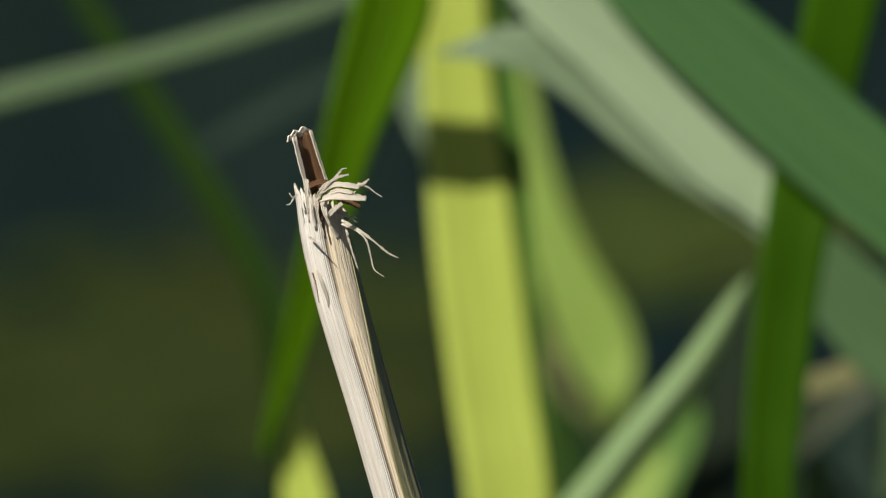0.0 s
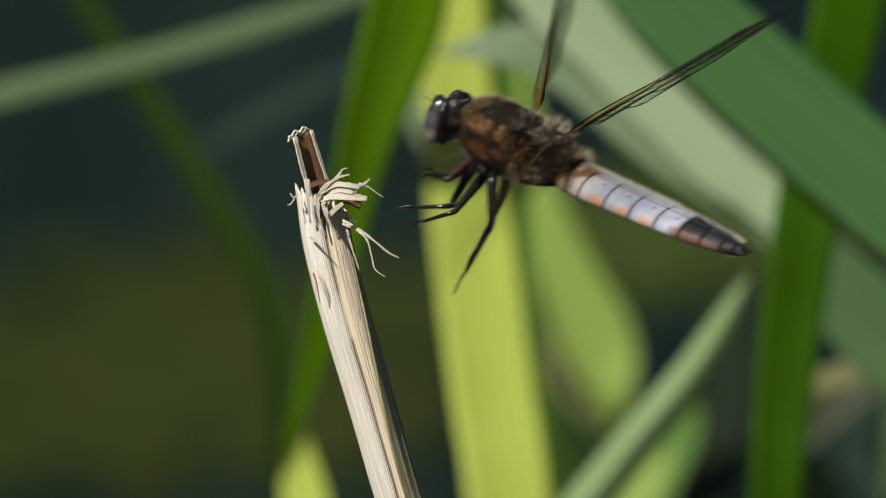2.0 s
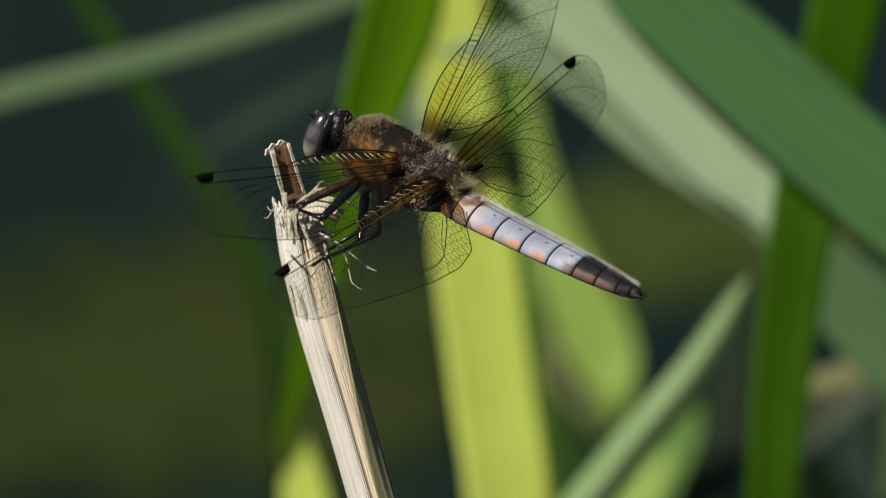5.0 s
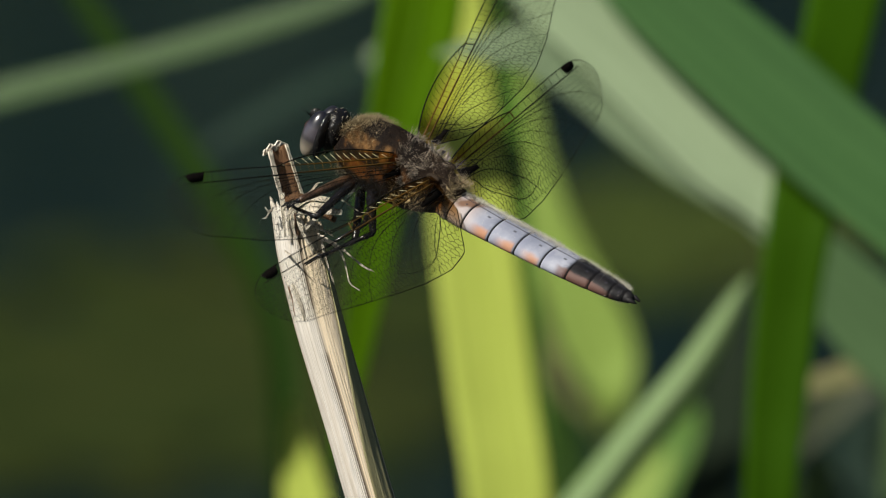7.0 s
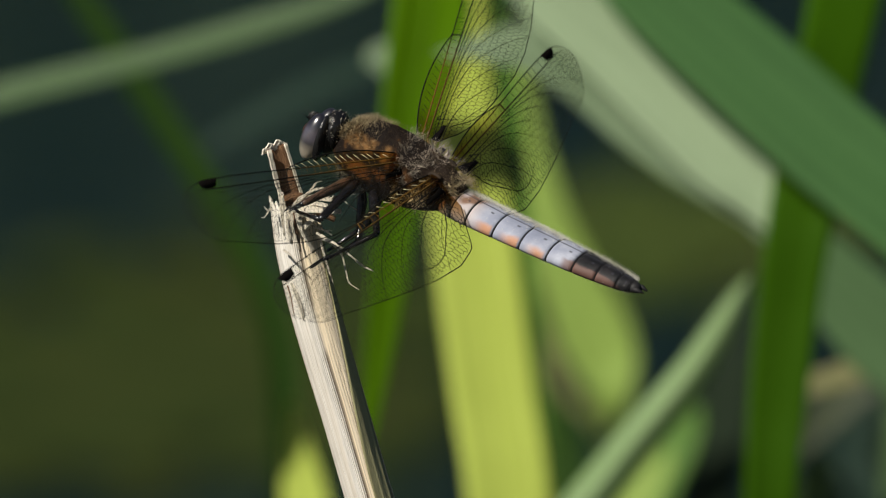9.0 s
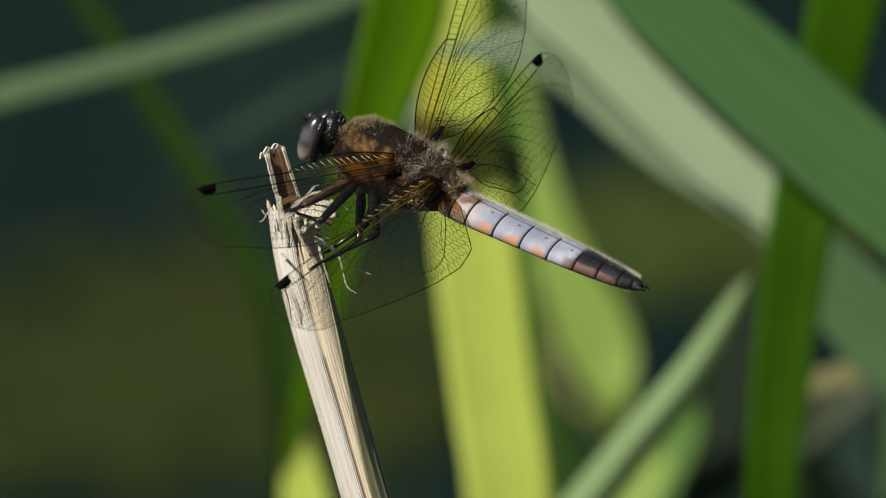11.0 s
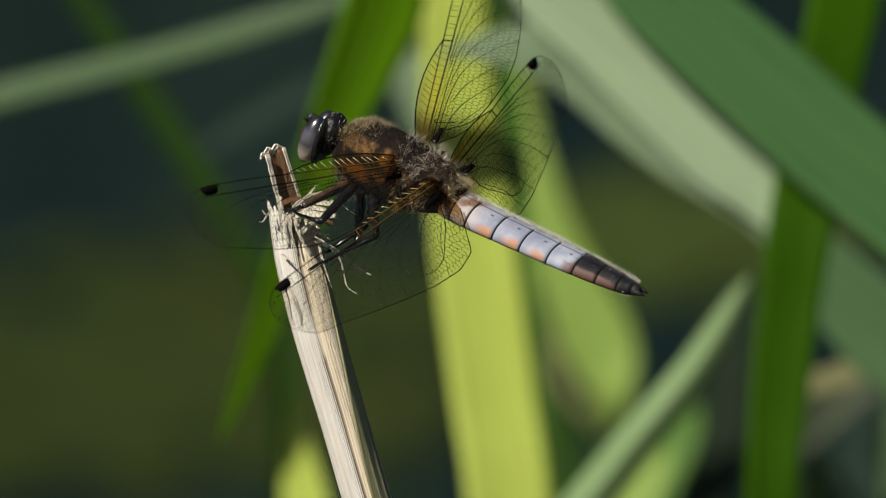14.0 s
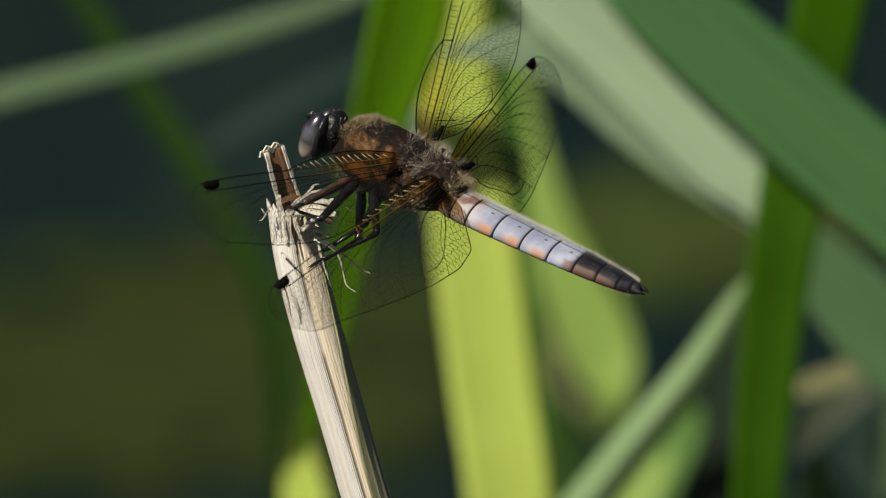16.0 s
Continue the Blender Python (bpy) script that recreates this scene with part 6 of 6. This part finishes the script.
    walk(wings['right_fore'], [
        (0, pose(0.00150, -0.00200, 0.00340, -176.8, 12.7, -49.3)), (1.2, pose(0.00150, -0.00200, 0.00340, -172.7, 22.7, -47.8)), (1.233, pose(0.00150, -0.00200, 0.00340, 179.4, 2.6, -49.9)),
        (1.267, pose(0.00150, -0.00200, 0.00340, -172.7, 22.7, -47.8)), (1.3, pose(0.00150, -0.00200, 0.00340, 175.7, -7.5, -49.5)), (1.333, pose(0.00150, -0.00200, 0.00340, -167.8, 32.6, -45.0)),
        (1.367, pose(0.00150, -0.00200, 0.00340, 175.7, -7.5, -49.5)), (1.4, pose(0.00150, -0.00200, 0.00340, -167.8, 32.6, -45.0)), (1.433, pose(0.00150, -0.00200, 0.00340, 175.7, -7.5, -49.5)),
        (1.467, pose(0.00150, -0.00200, 0.00340, -125.8, -0.6, -50.9)), (1.5, pose(0.00150, -0.00200, 0.00340, -116.9, 10.2, -50.1)), (1.533, pose(0.00150, -0.00200, 0.00340, -107.4, 20.8, -47.5)),
        (1.567, pose(0.00150, -0.00200, 0.00340, 176.1, -9.0, -53.6)), (1.6, pose(0.00150, -0.00200, 0.00340, -169.6, 31.4, -52.1)), (1.633, pose(0.00150, -0.00200, 0.00340, 176.7, -10.5, -57.7)),
        (1.667, pose(0.00150, -0.00200, 0.00340, -170.7, 30.6, -56.8)), (1.7, pose(0.00150, -0.00200, 0.00340, -177.4, 9.2, -62.0)), (1.733, pose(0.00150, -0.00200, 0.00340, -171.1, 29.4, -58.5)),
        (1.767, pose(0.00150, -0.00200, 0.00340, 177.0, -13.2, -60.3)), (1.8, pose(0.00150, -0.00200, 0.00340, -170.9, 28.0, -57.2)), (1.833, pose(0.00150, -0.00200, 0.00340, 176.7, -14.5, -58.8)),
        (1.867, pose(0.00150, -0.00200, 0.00340, -170.8, 26.6, -55.9)), (1.9, pose(0.00150, -0.00200, 0.00340, 176.3, -15.7, -57.2)), (1.933, pose(0.00150, -0.00200, 0.00340, -170.7, 25.2, -54.6)),
        (1.967, pose(0.00150, -0.00200, 0.00340, 90.3, -25.9, -51.3)), (2, pose(0.00150, -0.00200, 0.00340, 116.4, 10.0, -55.2)), (2.033, pose(0.00150, -0.00200, 0.00340, 149.5, 43.3, -39.3)),
        (2.067, pose(0.00150, -0.00200, 0.00340, -171.3, 23.5, -57.6)), (2.1, pose(0.00150, -0.00200, 0.00340, 177.1, -18.7, -61.3)), (2.133, pose(0.00150, -0.00200, 0.00340, -172.0, 23.3, -62.0)),
        (2.167, pose(0.00150, -0.00200, 0.00340, 178.1, -19.5, -65.5)), (2.2, pose(0.00150, -0.00200, 0.00340, -172.5, 23.0, -66.3)), (2.233, pose(0.00150, -0.00200, 0.00340, 179.1, -20.2, -69.9)),
        (2.267, pose(0.00150, -0.00200, 0.00340, -173.1, 22.7, -70.6)), (2.3, pose(0.00150, -0.00200, 0.00340, -176.7, 0.9, -74.3)), (2.333, pose(0.00150, -0.00200, 0.00340, -173.3, 22.1, -73.4)),
        (2.367, pose(0.00150, -0.00200, 0.00340, -179.2, -21.8, -75.5)), (2.4, pose(0.00150, -0.00200, 0.00340, -173.3, 21.2, -74.7)), (2.433, pose(0.00150, -0.00200, 0.00340, -178.6, -22.8, -76.9)),
        (2.467, pose(0.00150, -0.00200, 0.00340, 136.1, -18.4, -83.2)), (2.5, pose(0.00150, -0.00200, 0.00340, 137.1, -10.5, -83.5)), (2.6, pose(0.00150, -0.00200, 0.00340, -177.8, -11.9, -60.8)),
        (2.8, pose(0.00150, -0.00200, 0.00340, -176.6, -14.4, -67.5)), (3, pose(0.00150, -0.00200, 0.00340, -176.0, -16.9, -69.7)), (3.5, pose(0.00150, -0.00200, 0.00340, -176.0, -16.0, -70.3)),
        (4, pose(0.00150, -0.00200, 0.00340, -175.6, -11.3, -74.0)), (6.5, pose(0.00150, -0.00200, 0.00340, -176.0, -7.9, -73.6)), (7, pose(0.00150, -0.00200, 0.00340, -176.2, -7.4, -72.7)),
        (7.5, pose(0.00150, -0.00200, 0.00340, -176.1, -6.9, -73.2)), (8, pose(0.00150, -0.00200, 0.00340, -176.2, -6.9, -73.0)), (8.5, pose(0.00150, -0.00200, 0.00340, -176.3, -8.7, -70.9)),
        (9, pose(0.00150, -0.00200, 0.00340, -176.4, -9.2, -69.9)), (11.5, pose(0.00150, -0.00200, 0.00340, -176.6, -6.9, -69.9)), (12, pose(0.00150, -0.00200, 0.00340, -176.6, -6.9, -69.4)),
        (12.5, pose(0.00150, -0.00200, 0.00340, -176.6, -7.4, -69.4)), (13, pose(0.00150, -0.00200, 0.00340, -176.6, -7.4, -69.1)), (13.5, pose(0.00150, -0.00200, 0.00340, -176.7, -7.2, -69.1)),
        (14, pose(0.00150, -0.00200, 0.00340, -176.8, -7.3, -68.1)), (14.5, pose(0.00150, -0.00200, 0.00340, -176.8, -6.5, -68.4)), (15, pose(0.00150, -0.00200, 0.00340, -176.8, -6.1, -68.0)),
        (15.5, pose(0.00150, -0.00200, 0.00340, -176.8, -5.9, -68.3)), (16, pose(0.00150, -0.00200, 0.00340, -176.9, -6.2, -67.7)),
    ])
    walk(wings['right_hind'], [
        (0, pose(-0.00300, -0.00200, 0.00270, -134.3, 18.6, -79.5)), (1.2, pose(-0.00300, -0.00200, 0.00270, -131.4, 28.2, -74.4)), (1.233, pose(-0.00300, -0.00200, 0.00270, -135.9, 8.7, -83.9)),
        (1.267, pose(-0.00300, -0.00200, 0.00270, -131.4, 28.2, -74.4)), (1.3, pose(-0.00300, -0.00200, 0.00270, -136.5, -1.2, -87.9)), (1.333, pose(-0.00300, -0.00200, 0.00270, -126.8, 37.4, -68.0)),
        (1.367, pose(-0.00300, -0.00200, 0.00270, -136.5, -1.2, -87.9)), (1.4, pose(-0.00300, -0.00200, 0.00270, -126.8, 37.4, -68.0)), (1.433, pose(-0.00300, -0.00200, 0.00270, -136.5, -1.2, -87.9)),
        (1.467, pose(-0.00300, -0.00200, 0.00270, 145.4, 16.5, -76.3)), (1.5, pose(-0.00300, -0.00200, 0.00270, 147.0, 22.3, -75.7)), (1.533, pose(-0.00300, -0.00200, 0.00270, 148.7, 28.1, -75.0)),
        (1.567, pose(-0.00300, -0.00200, 0.00270, -136.5, -1.2, -87.9)), (1.6, pose(-0.00300, -0.00200, 0.00270, -126.8, 37.4, -68.0)), (1.633, pose(-0.00300, -0.00200, 0.00270, -136.5, -1.2, -87.9)),
        (1.667, pose(-0.00300, -0.00200, 0.00270, -126.8, 37.4, -68.0)), (1.7, pose(-0.00300, -0.00200, 0.00270, -134.3, 18.6, -79.5)), (1.733, pose(-0.00300, -0.00200, 0.00270, -127.7, 36.2, -69.7)),
        (1.767, pose(-0.00300, -0.00200, 0.00270, -136.1, -4.0, -90.3)), (1.8, pose(-0.00300, -0.00200, 0.00270, -129.1, 33.7, -72.9)), (1.833, pose(-0.00300, -0.00200, 0.00270, -135.6, -6.8, -92.7)),
        (1.867, pose(-0.00300, -0.00200, 0.00270, -130.3, 31.1, -75.9)), (1.9, pose(-0.00300, -0.00200, 0.00270, -134.8, -9.6, -95.2)), (1.933, pose(-0.00300, -0.00200, 0.00270, -131.3, 28.4, -78.8)),
        (1.967, pose(-0.00300, -0.00200, 0.00270, 145.2, 0.7, -92.9)), (2, pose(-0.00300, -0.00200, 0.00270, 145.0, 3.7, -92.9)), (2.033, pose(-0.00300, -0.00200, 0.00270, 144.8, 6.7, -93.0)),
        (2.067, pose(-0.00300, -0.00200, 0.00270, -132.2, 24.5, -81.4)), (2.1, pose(-0.00300, -0.00200, 0.00270, -133.3, -15.5, -98.7)), (2.133, pose(-0.00300, -0.00200, 0.00270, -132.4, 23.2, -81.3)),
        (2.167, pose(-0.00300, -0.00200, 0.00270, -133.3, -16.8, -98.5)), (2.2, pose(-0.00300, -0.00200, 0.00270, -132.6, 22.0, -81.1)), (2.233, pose(-0.00300, -0.00200, 0.00270, -133.2, -18.0, -98.3)),
        (2.267, pose(-0.00300, -0.00200, 0.00270, -132.7, 20.7, -80.9)), (2.3, pose(-0.00300, -0.00200, 0.00270, -135.0, 0.4, -89.5)), (2.333, pose(-0.00300, -0.00200, 0.00270, -132.9, 19.5, -80.7)),
        (2.367, pose(-0.00300, -0.00200, 0.00270, -133.0, -20.5, -97.9)), (2.4, pose(-0.00300, -0.00200, 0.00270, -133.0, 18.3, -80.5)), (2.433, pose(-0.00300, -0.00200, 0.00270, -132.9, -21.8, -97.7)),
        (2.467, pose(-0.00300, -0.00200, 0.00270, -96.6, -11.9, -78.7)), (2.5, pose(-0.00300, -0.00200, 0.00270, -92.7, 7.8, -78.8)), (2.6, pose(-0.00300, -0.00200, 0.00270, -130.5, -28.6, -101.6)),
        (2.8, pose(-0.00300, -0.00200, 0.00270, -134.9, -5.3, -83.2)), (3, pose(-0.00300, -0.00200, 0.00270, -134.9, -4.2, -82.4)), (3.5, pose(-0.00300, -0.00200, 0.00270, -134.9, -4.0, -82.7)),
        (4, pose(-0.00300, -0.00200, 0.00270, -135.1, -0.0, -86.0)), (6.5, pose(-0.00300, -0.00200, 0.00270, -135.1, 3.7, -84.8)), (7, pose(-0.00300, -0.00200, 0.00270, -135.1, 3.5, -84.5)),
        (7.5, pose(-0.00300, -0.00200, 0.00270, -135.1, 4.2, -84.4)), (8, pose(-0.00300, -0.00200, 0.00270, -135.1, 4.9, -83.9)), (8.5, pose(-0.00300, -0.00200, 0.00270, -134.9, 3.2, -82.3)),
        (9, pose(-0.00300, -0.00200, 0.00270, -134.8, 3.3, -81.1)), (11.5, pose(-0.00300, -0.00200, 0.00270, -134.7, 5.4, -80.5)), (12, pose(-0.00300, -0.00200, 0.00270, -134.7, 5.0, -80.5)),
        (12.5, pose(-0.00300, -0.00200, 0.00270, -134.7, 4.9, -80.6)), (13, pose(-0.00300, -0.00200, 0.00270, -134.7, 4.8, -80.5)), (13.5, pose(-0.00300, -0.00200, 0.00270, -134.6, 5.1, -80.1)),
        (14, pose(-0.00300, -0.00200, 0.00270, -134.5, 5.7, -79.2)), (14.5, pose(-0.00300, -0.00200, 0.00270, -134.5, 6.6, -78.9)), (15, pose(-0.00300, -0.00200, 0.00270, -134.5, 6.7, -78.9)),
        (15.5, pose(-0.00300, -0.00200, 0.00270, -134.5, 6.5, -79.1)), (16, pose(-0.00300, -0.00200, 0.00270, -134.4, 6.5, -78.6)),
    ])
    walk(reed_stem, [
        (0, pose(STEM.x +0.00000, STEM.y +0.00000, 0.00000)), (0.5, pose(STEM.x +0.00010, STEM.y -0.00002, -0.00009)), (1, pose(STEM.x -0.00010, STEM.y -0.00005, -0.00029)),
        (1.5, pose(STEM.x +0.00000, STEM.y -0.00005, -0.00029)), (2, pose(STEM.x +0.00010, STEM.y +0.00000, 0.00000)), (2.15, pose(STEM.x +0.00000, STEM.y +0.00000, 0.00000)),
        (2.3, pose(STEM.x -0.00171, STEM.y -0.00012, -0.00069)), (2.5, pose(STEM.x -0.00389, STEM.y -0.00022, -0.00124)), (2.6, pose(STEM.x -0.00356, STEM.y -0.00021, -0.00119)),
        (2.8, pose(STEM.x -0.00286, STEM.y -0.00023, -0.00131)), (3, pose(STEM.x -0.00224, STEM.y -0.00025, -0.00144)), (3.5, pose(STEM.x -0.00331, STEM.y -0.00025, -0.00144)),
        (4, pose(STEM.x -0.00214, STEM.y -0.00025, -0.00144)), (6.5, pose(STEM.x -0.00311, STEM.y -0.00027, -0.00153)), (7, pose(STEM.x -0.00272, STEM.y -0.00027, -0.00153)),
        (7.5, pose(STEM.x -0.00282, STEM.y -0.00025, -0.00144)), (8, pose(STEM.x -0.00282, STEM.y -0.00027, -0.00153)), (8.5, pose(STEM.x -0.00292, STEM.y -0.00029, -0.00163)),
        (9, pose(STEM.x -0.00282, STEM.y -0.00025, -0.00144)), (11.5, pose(STEM.x -0.00311, STEM.y -0.00034, -0.00191)), (12, pose(STEM.x -0.00302, STEM.y -0.00034, -0.00191)),
        (12.5, pose(STEM.x -0.00292, STEM.y -0.00034, -0.00191)), (13, pose(STEM.x -0.00292, STEM.y -0.00032, -0.00182)), (13.5, pose(STEM.x -0.00302, STEM.y -0.00032, -0.00182)),
        (14, pose(STEM.x -0.00302, STEM.y -0.00034, -0.00191)), (14.5, pose(STEM.x -0.00321, STEM.y -0.00032, -0.00182)), (15, pose(STEM.x -0.00321, STEM.y -0.00034, -0.00191)),
        (15.5, pose(STEM.x -0.00311, STEM.y -0.00030, -0.00173)), (16, pose(STEM.x -0.00311, STEM.y -0.00030, -0.00173)),
    ])
    walk(hanging_leaf, [
        (0, pose(-0.0024, 0.3460, 0.6158, 0, 6.0, 0)), (0.5, pose(-0.0024, 0.3460, 0.6158, 0, 5.9, 0)), (1, pose(-0.0018, 0.3460, 0.6158, 0, 5.3, 0)),
        (1.5, pose(-0.0012, 0.3460, 0.6158, 0, 5.5, 0)), (2, pose(-0.0012, 0.3460, 0.6158, 0, 4.6, 0)), (2.5, pose(-0.0012, 0.3460, 0.6158, 0, 4.9, 0)),
        (3, pose(-0.0016, 0.3460, 0.6158, 0, 5.7, 0)), (3.5, pose(-0.0020, 0.3460, 0.6158, 0, 5.7, 0)), (4, pose(-0.0023, 0.3460, 0.6158, 0, 6.3, 0)),
        (5.2, pose(-0.0012, 0.3460, 0.6158, 0, 5.1, 0)), (6.5, pose(-0.0012, 0.3460, 0.6158, 0, 2.4, 0)), (7, pose(-0.0012, 0.3460, 0.6158, 0, 0.5, 0)),
        (7.5, pose(-0.0012, 0.3460, 0.6158, 0, -1.7, 0)), (8, pose(-0.0012, 0.3460, 0.6158, 0, -1.9, 0)), (8.5, pose(-0.0012, 0.3460, 0.6158, 0, -1.5, 0)),
        (9, pose(-0.0012, 0.3460, 0.6158, 0, -1.8, 0)), (10.2, pose(-0.0012, 0.3460, 0.6158, 0, 1.8, 0)), (11.5, pose(-0.0012, 0.3460, 0.6158, 0, 5.2, 0)),
        (12, pose(-0.0012, 0.3460, 0.6158, 0, 2.5, 0)), (12.5, pose(-0.0012, 0.3460, 0.6158, 0, 0.3, 0)), (13, pose(-0.0012, 0.3460, 0.6158, 0, -1.3, 0)),
        (13.5, pose(-0.0012, 0.3460, 0.6158, 0, 4.4, 0)), (14, pose(-0.0012, 0.3460, 0.6158, 0, 10.3, 0)), (14.5, pose(-0.0012, 0.3460, 0.6158, 0, 11.8, 0)),
        (15, pose(-0.0012, 0.3460, 0.6158, 0, 11.7, 0)), (15.5, pose(-0.0012, 0.3460, 0.6158, 0, 6.9, 0)), (16, pose(-0.0012, 0.3460, 0.6158, 0, 3.4, 0)),
    ])
    walk(tall_leaf, [(0, pose(0.0334, 0.2677, -0.0600, 0, -0.06, 0)), (1.5, pose(0.0334, 0.2677, -0.0600, 0, 0.05, 0)), (3.5, pose(0.0334, 0.2677, -0.0600, 0, 0.03, 0)), (7, pose(0.0334, 0.2677, -0.0600, 0, -0.03, 0)), (9, pose(0.0334, 0.2677, -0.0600, 0, -0.03, 0)), (12.5, pose(0.0334, 0.2677, -0.0600, 0, 0.00, 0)), (13.5, pose(0.0334, 0.2677, -0.0600, 0, 0.00, 0)), (14.5, pose(0.0334, 0.2677, -0.0600, 0, -0.05, 0)), (15.2, pose(0.0334, 0.2677, -0.0600, 0, -0.11, 0)), (16, pose(0.0334, 0.2677, -0.0600, 0, -0.20, 0))])
    for key, tuck, hang, stretch in (("left_midleg", (163, 12, -137), (2.8, -7.1, 19.4), (7.7, -7.6, 28.4)),
                               ("left_hindleg", (27, -7, 29), (-23.7, -24.6, 5.0), (31.6, 11.7, 50.2)),
                               ("right_midleg", (67, -14, 21), (10.1, 3.7, -31.0), (-10.8, 0.4, -10.5)),
                               ("right_hindleg", (-16, -26, -90), (26.6, 6.7, 6.6), (-49.4, 10.7, -10.2)),
                               ("left_foreleg", (133, 51, -152), (13.6, -20.5, 23.2), (-20.3, -11.9, -10.7)),
                               ("right_foreleg", (38, -4, 25), (18.5, 0.8, 8.1), (4.2, 1.0, -6.0))):
        upper, lower = legs[key]
        hip, knee = upper.location.copy(), lower[0].location.copy()
        fold = ((0, 1), (1.95, 1), (2.1, 0.8), (2.2, 0.4), (2.35, 0), (16.0, 0))
        drawn, let_down = pose(0, 0, 0, *tuck).to_quaternion(), pose(0, 0, 0, *hang).to_quaternion()
        swing = [(t, Matrix.Translation(hip) @ drawn.slerp(let_down, f).to_matrix().to_4x4()) for t, f in ((0, 0), (1.55, 0), (1.63, 0.2), (1.71, 0.4), (1.79, 0.6), (1.87, 0.8))]
        walk(upper, swing + [(t, pose(*hip, *(f * a for a in hang))) for t, f in fold[1:]])
        for piece in lower:
            walk(piece, [(t, pose(*knee, *(f * a for a in stretch))) for t, f in fold])
    walk(damselfly, [(0, pose(0.0878, 0.8675, 0.3368, 0, -10, 78)), (11.4, pose(0.0561, 0.8773, 0.3925, 0, -10, 78)), (11.7, pose(0.0346, 0.8824, 0.4215, 0, -10, 78)), (11.85, pose(0.0344, 0.8852, 0.4371, 0, -10, 78)), (11.95, pose(0.0383, 0.8865, 0.4449, 0, -10, 78)), (12.1, pose(0.0394, 0.8872, 0.4488, 0, -10, 78)), (12.2, pose(0.0448, 0.8880, 0.4530, 0, -10, 78)), (12.35, pose(0.0573, 0.8891, 0.4594, 0, -10, 78)), (12.7, pose(0.0878, 0.8920, 0.4762, 0, -10, 78)), (16, pose(0.2961, 0.9029, 0.5375, 0, -10, 78))])


motions()
